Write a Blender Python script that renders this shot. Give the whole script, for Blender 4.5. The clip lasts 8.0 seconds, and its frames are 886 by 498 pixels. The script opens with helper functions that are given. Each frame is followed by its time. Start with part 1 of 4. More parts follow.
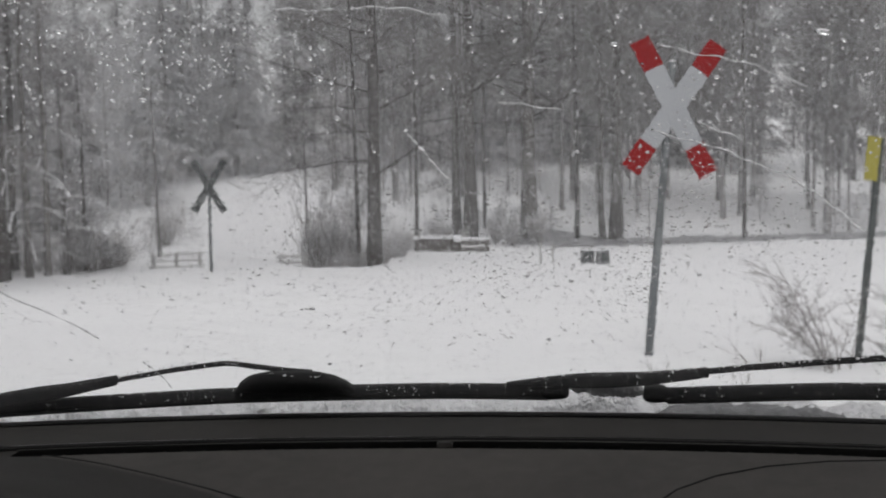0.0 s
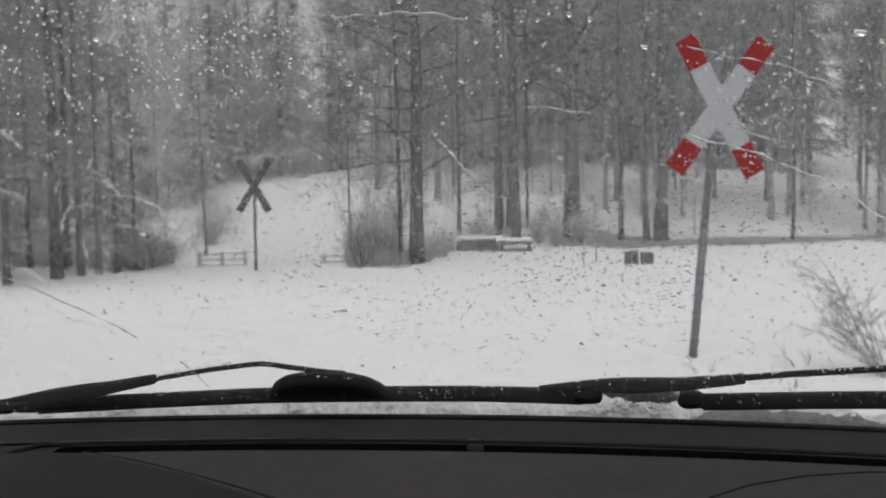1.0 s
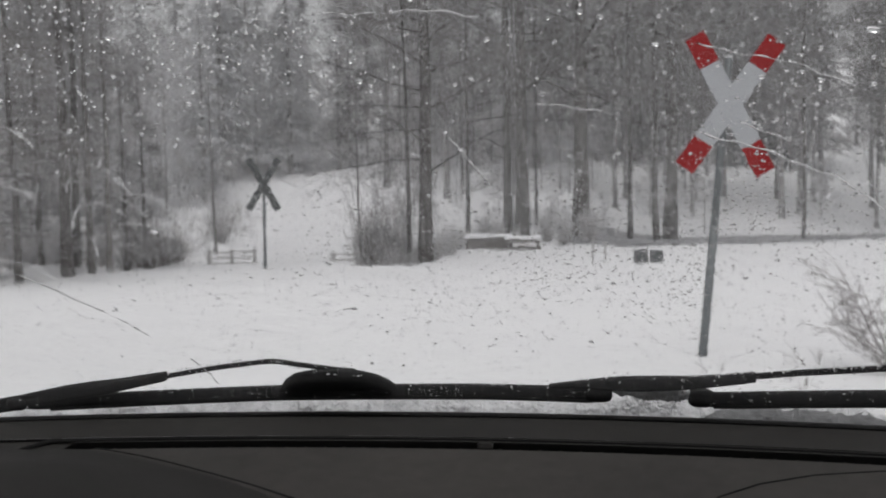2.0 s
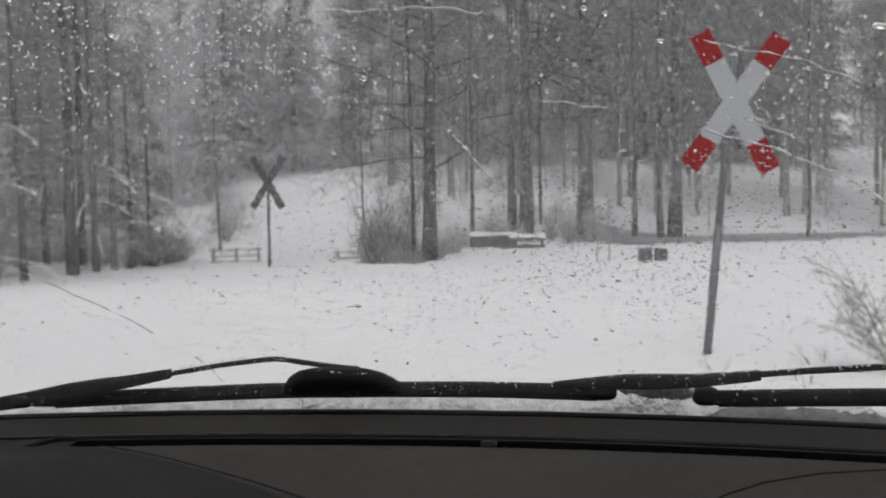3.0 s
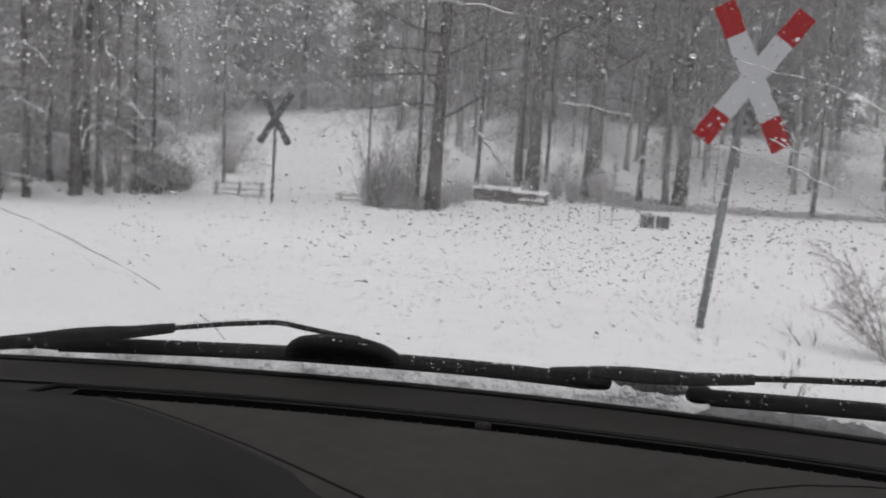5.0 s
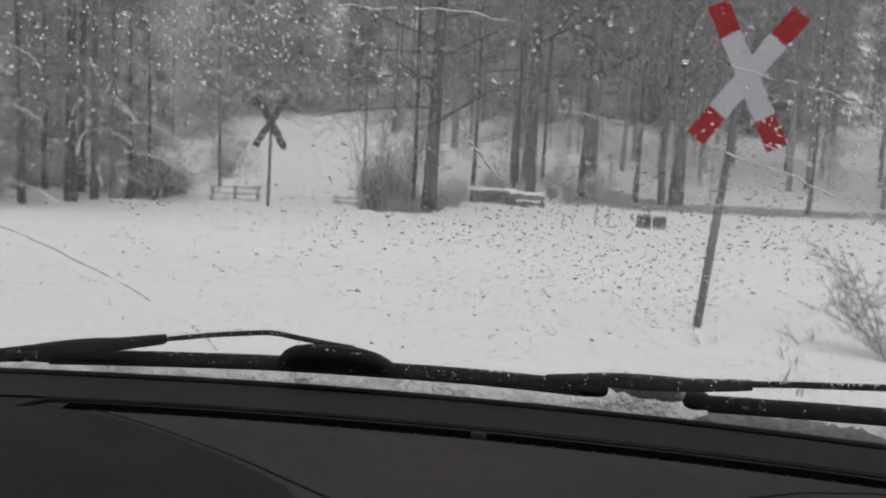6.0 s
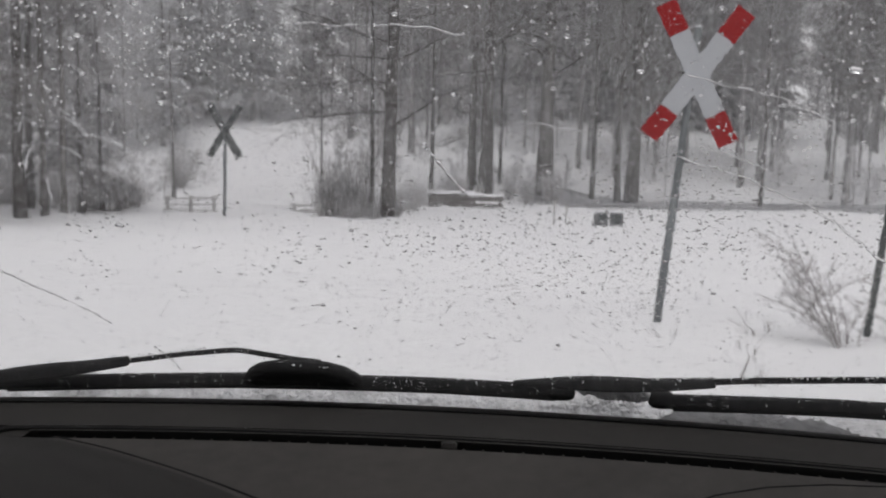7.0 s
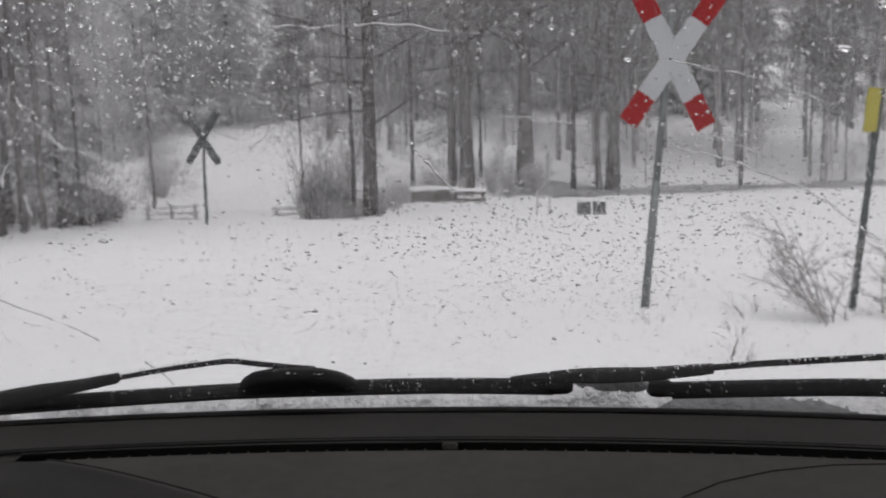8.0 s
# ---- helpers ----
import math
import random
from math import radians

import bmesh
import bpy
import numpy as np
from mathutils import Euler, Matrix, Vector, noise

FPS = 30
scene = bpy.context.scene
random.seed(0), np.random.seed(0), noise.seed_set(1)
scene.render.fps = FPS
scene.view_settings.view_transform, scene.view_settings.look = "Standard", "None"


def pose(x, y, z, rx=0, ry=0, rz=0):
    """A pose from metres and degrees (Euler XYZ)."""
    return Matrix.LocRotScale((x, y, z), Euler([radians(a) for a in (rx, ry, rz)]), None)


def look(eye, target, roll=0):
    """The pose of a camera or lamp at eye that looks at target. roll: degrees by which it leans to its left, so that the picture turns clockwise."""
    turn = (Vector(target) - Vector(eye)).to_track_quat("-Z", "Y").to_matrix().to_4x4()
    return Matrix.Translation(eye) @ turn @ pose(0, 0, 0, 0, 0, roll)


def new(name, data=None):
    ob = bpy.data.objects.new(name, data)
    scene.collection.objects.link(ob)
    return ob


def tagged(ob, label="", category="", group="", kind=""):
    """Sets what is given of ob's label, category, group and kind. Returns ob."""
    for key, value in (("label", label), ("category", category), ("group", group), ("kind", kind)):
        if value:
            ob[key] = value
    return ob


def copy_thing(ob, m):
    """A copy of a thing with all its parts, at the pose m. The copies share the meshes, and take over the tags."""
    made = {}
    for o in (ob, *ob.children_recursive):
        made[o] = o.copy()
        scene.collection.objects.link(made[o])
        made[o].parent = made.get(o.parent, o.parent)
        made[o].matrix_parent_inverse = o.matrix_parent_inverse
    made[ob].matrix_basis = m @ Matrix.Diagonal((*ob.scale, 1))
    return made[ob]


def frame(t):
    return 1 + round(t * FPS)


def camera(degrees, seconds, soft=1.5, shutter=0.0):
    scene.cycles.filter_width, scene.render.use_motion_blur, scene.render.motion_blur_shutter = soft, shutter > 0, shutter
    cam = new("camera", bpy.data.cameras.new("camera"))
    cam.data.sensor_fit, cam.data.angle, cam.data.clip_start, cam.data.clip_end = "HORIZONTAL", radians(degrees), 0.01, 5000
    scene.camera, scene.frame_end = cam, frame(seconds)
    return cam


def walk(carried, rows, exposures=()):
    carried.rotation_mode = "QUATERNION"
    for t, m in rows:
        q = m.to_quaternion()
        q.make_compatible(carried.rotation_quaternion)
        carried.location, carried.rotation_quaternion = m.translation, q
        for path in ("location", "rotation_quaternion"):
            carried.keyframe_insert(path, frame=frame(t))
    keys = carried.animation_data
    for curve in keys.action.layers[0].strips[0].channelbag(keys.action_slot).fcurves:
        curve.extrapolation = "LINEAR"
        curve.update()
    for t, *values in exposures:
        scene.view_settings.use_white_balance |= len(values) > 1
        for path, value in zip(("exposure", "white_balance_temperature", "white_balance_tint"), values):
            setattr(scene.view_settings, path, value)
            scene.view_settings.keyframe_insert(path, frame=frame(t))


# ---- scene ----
cam = camera(57.0, 8.0, soft=1.9)
PATH = [
    (0, (-0.026, -0.072, 1.448), (-0.03, 1.925, 1.343), -1.2),
    (0.2, (-0.022, -0.076, 1.448), (-0.056, 1.922, 1.351), -1.3),
    (0.5, (-0.017, -0.071, 1.451), (-0.093, 1.925, 1.349), -1.1),
    (1, (-0.015, -0.072, 1.451), (-0.123, 1.922, 1.348), -1.1),
    (1.5, (-0.016, -0.073, 1.451), (-0.138, 1.921, 1.346), -1.1),
    (3, (-0.016, -0.071, 1.45), (-0.156, 1.921, 1.339), -1.1),
    (3.5, (-0.012, -0.073, 1.452), (-0.158, 1.918, 1.339), -1.1),
    (4, (-0.017, -0.073, 1.452), (-0.162, 1.918, 1.342), -1.2),
    (4.5, (-0.019, -0.074, 1.466), (-0.162, 1.917, 1.349), -0.5),
    (4.7, (-0.026, -0.08, 1.465), (-0.163, 1.912, 1.349), 0.5),
    (4.8, (-0.027, -0.096, 1.465), (-0.161, 1.895, 1.341), 1.5),
    (4.9, (-0.026, -0.079, 1.474), (-0.155, 1.907, 1.282), 3.0),
    (5, (-0.026, -0.073, 1.484), (-0.164, 1.909, 1.248), 3.6),
    (5.2, (-0.027, -0.072, 1.485), (-0.161, 1.909, 1.244), 3.4),
    (6.3, (-0.022, -0.062, 1.497), (-0.151, 1.921, 1.268), 2.9),
    (6.5, (-0.023, -0.064, 1.503), (-0.137, 1.919, 1.267), 2.9),
    (7, (-0.027, -0.065, 1.497), (-0.061, 1.922, 1.278), 1.3),
    (7.5, (-0.028, -0.054, 1.49), (-0.022, 1.934, 1.275), -0.1),
    (8, (-0.033, -0.055, 1.499), (-0.03, 1.932, 1.27), -1.5),
]
walk(cam, [(t, look(eye, target, roll)) for t, eye, target, roll in PATH],
     [(0.0, -0.01, 6500, 10), (4.6, -0.01, 6500, 10), (5.2, 0.0, 6500, 12), (6.0, -0.10, 6500, 12), (6.5, -0.16, 6500, 12), (6.95, -0.02, 6500, 12), (8.0, 0.0, 6500, 12)])

# ---- world and sun: overcast snowfall ----
world = bpy.data.worlds.new("overcast_sky")
scene.world = world
world.use_nodes = True
wn = world.node_tree
wn.nodes.clear()
sky = wn.nodes.new("ShaderNodeTexSky")
sky.sky_type = "NISHITA"
sky.sun_disc = False
sky.sun_elevation, sky.sun_rotation = radians(68), radians(180)
sky.air_density, sky.dust_density, sky.ozone_density = 1.0, 4.0, 1.0
grey = wn.nodes.new("ShaderNodeHueSaturation")
grey.inputs["Saturation"].default_value = 0.06
back = wn.nodes.new("ShaderNodeBackground")
back.inputs["Strength"].default_value = 0.115
wout = wn.nodes.new("ShaderNodeOutputWorld")
wn.links.new(sky.outputs[0], grey.inputs["Color"])
wn.links.new(grey.outputs[0], back.inputs["Color"])
wn.links.new(back.outputs[0], wout.inputs["Surface"])
sun_data = bpy.data.lights.new("sun", "SUN")
sun_data.energy, sun_data.angle, sun_data.color = 0.5, radians(90), (1.0, 0.985, 0.96)
sun = new("sun", sun_data)
sun.matrix_world = look((-3, -9, 27), (0, 0, 0))


# ---- materials ----
def material(name, base, rough=0.6, metal=0.0, spots=None, scale=6.0, fine=40.0, amount=0.35, bump=0.0, bump_scale=60.0,
             island=0.0, coat=0.0, per_thing=0.0):
    """A surface with variation at two scales between base and spots, and a fine relief."""
    m = bpy.data.materials.new(name)
    m.use_nodes = True
    nt = m.node_tree
    p = nt.nodes["Principled BSDF"]
    co = nt.nodes.new("ShaderNodeTexCoord")
    big = nt.nodes.new("ShaderNodeTexNoise")
    big.inputs["Scale"].default_value, big.inputs["Detail"].default_value = scale, 5
    small = nt.nodes.new("ShaderNodeTexNoise")
    small.inputs["Scale"].default_value, small.inputs["Detail"].default_value = fine, 4
    nt.links.new(co.outputs["Object"], big.inputs["Vector"])
    nt.links.new(co.outputs["Object"], small.inputs["Vector"])
    add = nt.nodes.new("ShaderNodeMath")
    add.operation = "ADD"
    nt.links.new(big.outputs["Fac"], add.inputs[0])
    nt.links.new(small.outputs["Fac"], add.inputs[1])
    ramp = nt.nodes.new("ShaderNodeMapRange")
    ramp.inputs["From Min"].default_value, ramp.inputs["From Max"].default_value = 0.7, 1.35
    ramp.inputs["To Max"].default_value = amount
    nt.links.new(add.outputs[0], ramp.inputs["Value"])
    mix = nt.nodes.new("ShaderNodeMix")
    mix.data_type = "RGBA"
    mix.inputs["A"].default_value = (*base, 1)
    mix.inputs["B"].default_value = (*(spots or [c * 0.5 for c in base]), 1)
    nt.links.new(ramp.outputs[0], mix.inputs["Factor"])
    out = mix.outputs["Result"]
    if island or per_thing:
        source = nt.nodes.new("ShaderNodeNewGeometry") if island else nt.nodes.new("ShaderNodeObjectInfo")
        vary = nt.nodes.new("ShaderNodeMapRange")
        spread = island or per_thing
        vary.inputs["To Min"].default_value, vary.inputs["To Max"].default_value = 1 - spread, 1 + spread
        nt.links.new(source.outputs["Random Per Island" if island else "Random"], vary.inputs["Value"])
        hsv = nt.nodes.new("ShaderNodeHueSaturation")
        nt.links.new(vary.outputs[0], hsv.inputs["Value"])
        nt.links.new(out, hsv.inputs["Color"])
        out = hsv.outputs[0]
    nt.links.new(out, p.inputs["Base Color"])
    p.inputs["Roughness"].default_value, p.inputs["Metallic"].default_value = rough, metal
    p.inputs["Coat Weight"].default_value = coat
    if bump:
        grain = nt.nodes.new("ShaderNodeTexNoise")
        grain.inputs["Scale"].default_value, grain.inputs["Detail"].default_value = bump_scale, 6
        nt.links.new(co.outputs["Object"], grain.inputs["Vector"])
        b = nt.nodes.new("ShaderNodeBump")
        b.inputs["Strength"].default_value, b.inputs["Distance"].default_value = bump, 0.02
        nt.links.new(grain.outputs["Fac"], b.inputs["Height"])
        nt.links.new(b.outputs[0], p.inputs["Normal"])
    return m


SNOW = material("snow", (0.86, 0.86, 0.87), 0.55, spots=(0.76, 0.76, 0.78), scale=0.35, fine=5, amount=0.6, bump=0.5, bump_scale=9)
SNOW_CAP = material("snow_cap", (0.84, 0.84, 0.86), 0.6, scale=3, fine=30, amount=0.12, bump=0.3, bump_scale=30)
SLUSH = material("slush", (0.88, 0.88, 0.90), 0.45, spots=(0.16, 0.16, 0.17), scale=34, fine=110, amount=0.5, bump=0.8, bump_scale=90)
DARK_SLUSH = material("dark_slush", (0.12, 0.12, 0.124), 0.3, spots=(0.32, 0.32, 0.33), scale=40, fine=140, amount=0.55, bump=0.6, bump_scale=120)
WET_SLUSH = material("wet_slush", (0.74, 0.74, 0.76), 0.35, spots=(0.28, 0.28, 0.29), scale=60, fine=300, amount=0.7, bump=0.6, bump_scale=200)
BARK = material("bark", (0.050, 0.043, 0.039), 0.9, spots=(0.42, 0.42, 0.42), scale=2.2, fine=14, amount=0.3, bump=0.9, bump_scale=14, per_thing=0.3)
THIN_BARK = material("thin_tree_bark", (0.085, 0.076, 0.070), 0.9, spots=(0.48, 0.48, 0.48), scale=4, fine=18, amount=0.4, bump=0.7, bump_scale=20, per_thing=0.3)
# Hillside copy of BARK: snow patches, and haze put into the paler base.
HAZED_BARK = material("hazed_snowy_bark", (0.16, 0.15, 0.144), 0.9, spots=(0.58, 0.58, 0.59), scale=4, fine=16, amount=0.5, bump=0.9, bump_scale=14, per_thing=0.25)
TWIG = material("twig", (0.12, 0.098, 0.082), 0.85, spots=(0.05, 0.04, 0.035), scale=2, fine=12, amount=0.5, per_thing=0.25)
PALE_TWIG = material("pale_twig", (0.22, 0.20, 0.19), 0.85, spots=(0.45, 0.44, 0.44), scale=6, fine=25, amount=0.7)
ASPHALT = material("asphalt", (0.17, 0.17, 0.175), 0.5, spots=(0.5, 0.5, 0.52), scale=0.9, fine=5, amount=0.8, bump=0.3, bump_scale=60)
WOOD = material("weathered_wood", (0.32, 0.305, 0.295), 0.85, spots=(0.68, 0.68, 0.68), scale=3, fine=25, amount=0.7, bump=0.5, bump_scale=40)
SNOWY_WOOD = material("snow_crusted_wood", (0.27, 0.26, 0.25), 0.85, spots=(0.72, 0.72, 0.72), scale=5, fine=22, amount=0.85, bump=0.5, bump_scale=40)
DARK_WOOD = material("dark_wood", (0.085, 0.075, 0.066), 0.85, spots=(0.24, 0.23, 0.23), scale=4, fine=25, amount=0.6, bump=0.5, bump_scale=40)
ZINC = material("galvanised_steel", (0.17, 0.182, 0.188), 0.55, 0.4, spots=(0.11, 0.118, 0.122), scale=5, fine=40, amount=0.6, bump=0.08)
DARK_STEEL = material("dark_steel", (0.09, 0.10, 0.10), 0.6, 0.2, spots=(0.04, 0.045, 0.045), scale=5, fine=40, amount=0.6)
GREY_STEEL = material("weathered_grey_steel", (0.045, 0.049, 0.050), 0.7, 0.0, spots=(0.09, 0.095, 0.095), scale=5, fine=40, amount=0.6)
SIGN_WHITE = material("sign_white", (0.385, 0.395, 0.41), 0.45, spots=(0.29, 0.30, 0.315), scale=3, fine=22, amount=0.5)
SIGN_RED = material("sign_red", (0.25, 0.003, 0.004), 0.5, spots=(0.20, 0.005, 0.006), scale=3, fine=25, amount=0.6)
for painted in (SIGN_WHITE, SIGN_RED):
    painted.node_tree.nodes["Principled BSDF"].inputs["Specular IOR Level"].default_value = 0.2
YELLOW = material("sign_yellow", (0.37, 0.325, 0.05), 0.5, spots=(0.25, 0.225, 0.07), scale=6, fine=40, amount=0.5)
BLACK_BOX = material("black_casing", (0.06, 0.061, 0.063), 0.6, spots=(0.30, 0.30, 0.31), scale=8, fine=50, amount=0.5)
DASH = material("dash_plastic", (0.034, 0.0326, 0.0317), 0.62, spots=(0.053, 0.0497, 0.0465), scale=4, fine=60, amount=0.7, bump=0.25, bump_scale=900)
# Same plastic as DASH; light through the windshield is put into this paler colour.
DASH_LIT = material("dash_lit_plastic", (0.063, 0.0594, 0.0569), 0.66, spots=(0.088, 0.081, 0.077), scale=5, fine=60, amount=0.8, bump=0.25, bump_scale=900)
DASH_DARK = material("dash_dark_plastic", (0.031, 0.0297, 0.0289), 0.6, spots=(0.036, 0.034, 0.0325), scale=5, fine=70, amount=0.6, bump=0.2, bump_scale=900)
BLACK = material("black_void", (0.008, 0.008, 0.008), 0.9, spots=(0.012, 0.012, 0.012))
RUBBER = material("wiper_rubber", (0.007, 0.007, 0.007), 0.50, spots=(0.028, 0.028, 0.028), scale=25, fine=200, amount=0.5, bump=0.2, bump_scale=300)
RUBBER.node_tree.nodes["Principled BSDF"].inputs["Specular IOR Level"].default_value = 0.14
LINING = material("cabin_lining", (0.16, 0.155, 0.15), 0.9, spots=(0.11, 0.105, 0.10), scale=3, fine=120, amount=0.6, bump=0.2, bump_scale=200)
for dull in (DASH, DASH_LIT, DASH_DARK, LINING):
    dull.node_tree.nodes["Principled BSDF"].inputs["Specular IOR Level"].default_value = 0.12
PAINT = material("car_paint", (0.20, 0.21, 0.22), 0.3, 0.3, spots=(0.14, 0.15, 0.16), scale=2, fine=40, amount=0.5, coat=0.6)


def dusted(name, dark, share, white=0.80, spread=0.35):
    """Fine twigs or needles of which a share is coated with snow, piece by piece."""
    m = material(name, dark, 0.85, spots=[c * 1.7 for c in dark], scale=1.2, fine=8, amount=0.6, per_thing=spread)
    nt = m.node_tree
    p = nt.nodes["Principled BSDF"]
    old = p.inputs["Base Color"].links[0].from_socket
    geo = nt.nodes.new("ShaderNodeNewGeometry")
    patch = nt.nodes.new("ShaderNodeTexNoise")
    patch.inputs["Scale"].default_value, patch.inputs["Detail"].default_value = 0.55, 3
    co = nt.nodes.new("ShaderNodeTexCoord")
    nt.links.new(co.outputs["Object"], patch.inputs["Vector"])
    limit = nt.nodes.new("ShaderNodeMapRange")
    limit.inputs["From Min"].default_value, limit.inputs["From Max"].default_value = 0.3, 0.7
    limit.inputs["To Min"].default_value, limit.inputs["To Max"].default_value = share * 0.45, share * 1.55
    nt.links.new(patch.outputs["Fac"], limit.inputs["Value"])
    test = nt.nodes.new("ShaderNodeMath")
    test.operation = "LESS_THAN"
    nt.links.new(geo.outputs["Random Per Island"], test.inputs[0])
    nt.links.new(limit.outputs[0], test.inputs[1])
    mix = nt.nodes.new("ShaderNodeMix")
    mix.data_type = "RGBA"
    mix.inputs["B"].default_value = (white, white, white * 1.02, 1)
    nt.links.new(test.outputs[0], mix.inputs["Factor"])
    nt.links.new(old, mix.inputs["A"])
    nt.links.new(mix.outputs["Result"], p.inputs["Base Color"])
    p.inputs["Specular IOR Level"].default_value = 0.1
    thin = nt.nodes.new("ShaderNodeBsdfTranslucent")
    nt.links.new(mix.outputs["Result"], thin.inputs["Color"])
    both = nt.nodes.new("ShaderNodeMixShader")
    both.inputs[0].default_value = 0.45
    nt.links.new(p.outputs[0], both.inputs[1])
    nt.links.new(thin.outputs[0], both.inputs[2])
    nt.links.new(both.outputs[0], nt.nodes["Material Output"].inputs["Surface"])
    return m


def glass_material(name, film):
    """Window glass: clear, with a fresnel gloss and a thin uneven film of mist that scatters daylight, also veiling the
    dark wood like haze.
    """
    m = bpy.data.materials.new(name)
    m.use_nodes = True
    nt = m.node_tree
    nt.nodes.clear()
    out = nt.nodes.new("ShaderNodeOutputMaterial")
    clear = nt.nodes.new("ShaderNodeBsdfRefraction")
    clear.inputs["IOR"].default_value, clear.inputs["Roughness"].default_value = 1.33, 0.040
    mist = nt.nodes.new("ShaderNodeBsdfTranslucent")
    mist.inputs["Color"].default_value = (0.82, 0.82, 0.84, 1)
    gloss = nt.nodes.new("ShaderNodeBsdfGlossy")
    gloss.inputs["Roughness"].default_value = 0.02
    fres = nt.nodes.new("ShaderNodeFresnel")
    fres.inputs["IOR"].default_value = 1.3
    co = nt.nodes.new("ShaderNodeTexCoord")
    cloud = nt.nodes.new("ShaderNodeTexNoise")
    cloud.inputs["Scale"].default_value, cloud.inputs["Detail"].default_value = 5, 5
    nt.links.new(co.outputs["Object"], cloud.inputs["Vector"])
    ripple = nt.nodes.new("ShaderNodeTexNoise")
    ripple.inputs["Scale"].default_value, ripple.inputs["Detail"].default_value = 130, 0
    nt.links.new(co.outputs["Object"], ripple.inputs["Vector"])
    wavy = nt.nodes.new("ShaderNodeBump")
    wavy.inputs["Strength"].default_value, wavy.inputs["Distance"].default_value = 1.0, 0.00010
    nt.links.new(ripple.outputs["Fac"], wavy.inputs["Height"])
    nt.links.new(wavy.outputs["Normal"], clear.inputs["Normal"])
    amount = nt.nodes.new("ShaderNodeMapRange")
    amount.inputs["From Min"].default_value, amount.inputs["From Max"].default_value = 0.25, 0.75
    amount.inputs["To Min"].default_value, amount.inputs["To Max"].default_value = film * 0.55, film * 1.45
    nt.links.new(cloud.outputs["Fac"], amount.inputs["Value"])
    a = nt.nodes.new("ShaderNodeMixShader")
    nt.links.new(amount.outputs[0], a.inputs[0])
    nt.links.new(clear.outputs[0], a.inputs[1])
    nt.links.new(mist.outputs[0], a.inputs[2])
    b = nt.nodes.new("ShaderNodeMixShader")
    nt.links.new(fres.outputs[0], b.inputs[0])
    nt.links.new(a.outputs[0], b.inputs[1])
    nt.links.new(gloss.outputs[0], b.inputs[2])
    nt.links.new(b.outputs[0], out.inputs["Surface"])
    return m


def water_material():
    m = bpy.data.materials.new("water")
    m.use_nodes = True
    nt = m.node_tree
    nt.nodes.clear()
    out = nt.nodes.new("ShaderNodeOutputMaterial")
    g = nt.nodes.new("ShaderNodeBsdfGlass")
    g.inputs["IOR"].default_value, g.inputs["Roughness"].default_value = 1.33, 0.02
    nt.links.new(g.outputs[0], out.inputs["Surface"])
    return m


# Lifted darks and greyed snow put the wood's haze into these twig tones.
TWIGS = dusted("snowy_hazed_twigs", (0.155, 0.146, 0.141), 0.40, 0.28)
NEEDLES = dusted("snowy_hazed_needles", (0.36, 0.365, 0.36), 0.86, 0.70)
THICKET_TWIGS = dusted("thicket_twigs", (0.19, 0.18, 0.175), 0.45, 0.44)
HAZED = dusted("hazed_pale_twigs", (0.38, 0.37, 0.365), 0.72, 0.74)
BRUSH = dusted("snowy_brush", (0.30, 0.285, 0.27), 0.66, 0.66)
DARK_NEEDLES = dusted("darker_needles", (0.27, 0.27, 0.263), 0.55, 0.46)
BUSH_TWIGS = dusted("bush_twigs", (0.20, 0.185, 0.175), 0.58, 0.55)
WISP = dusted("bare_wisps", (0.24, 0.225, 0.22), 0.42)
GLASS = glass_material("windshield_glass", 0.0125)
WATER = water_material()
FLAKE = dusted("snowflake", (0.70, 0.70, 0.72), 1.0)


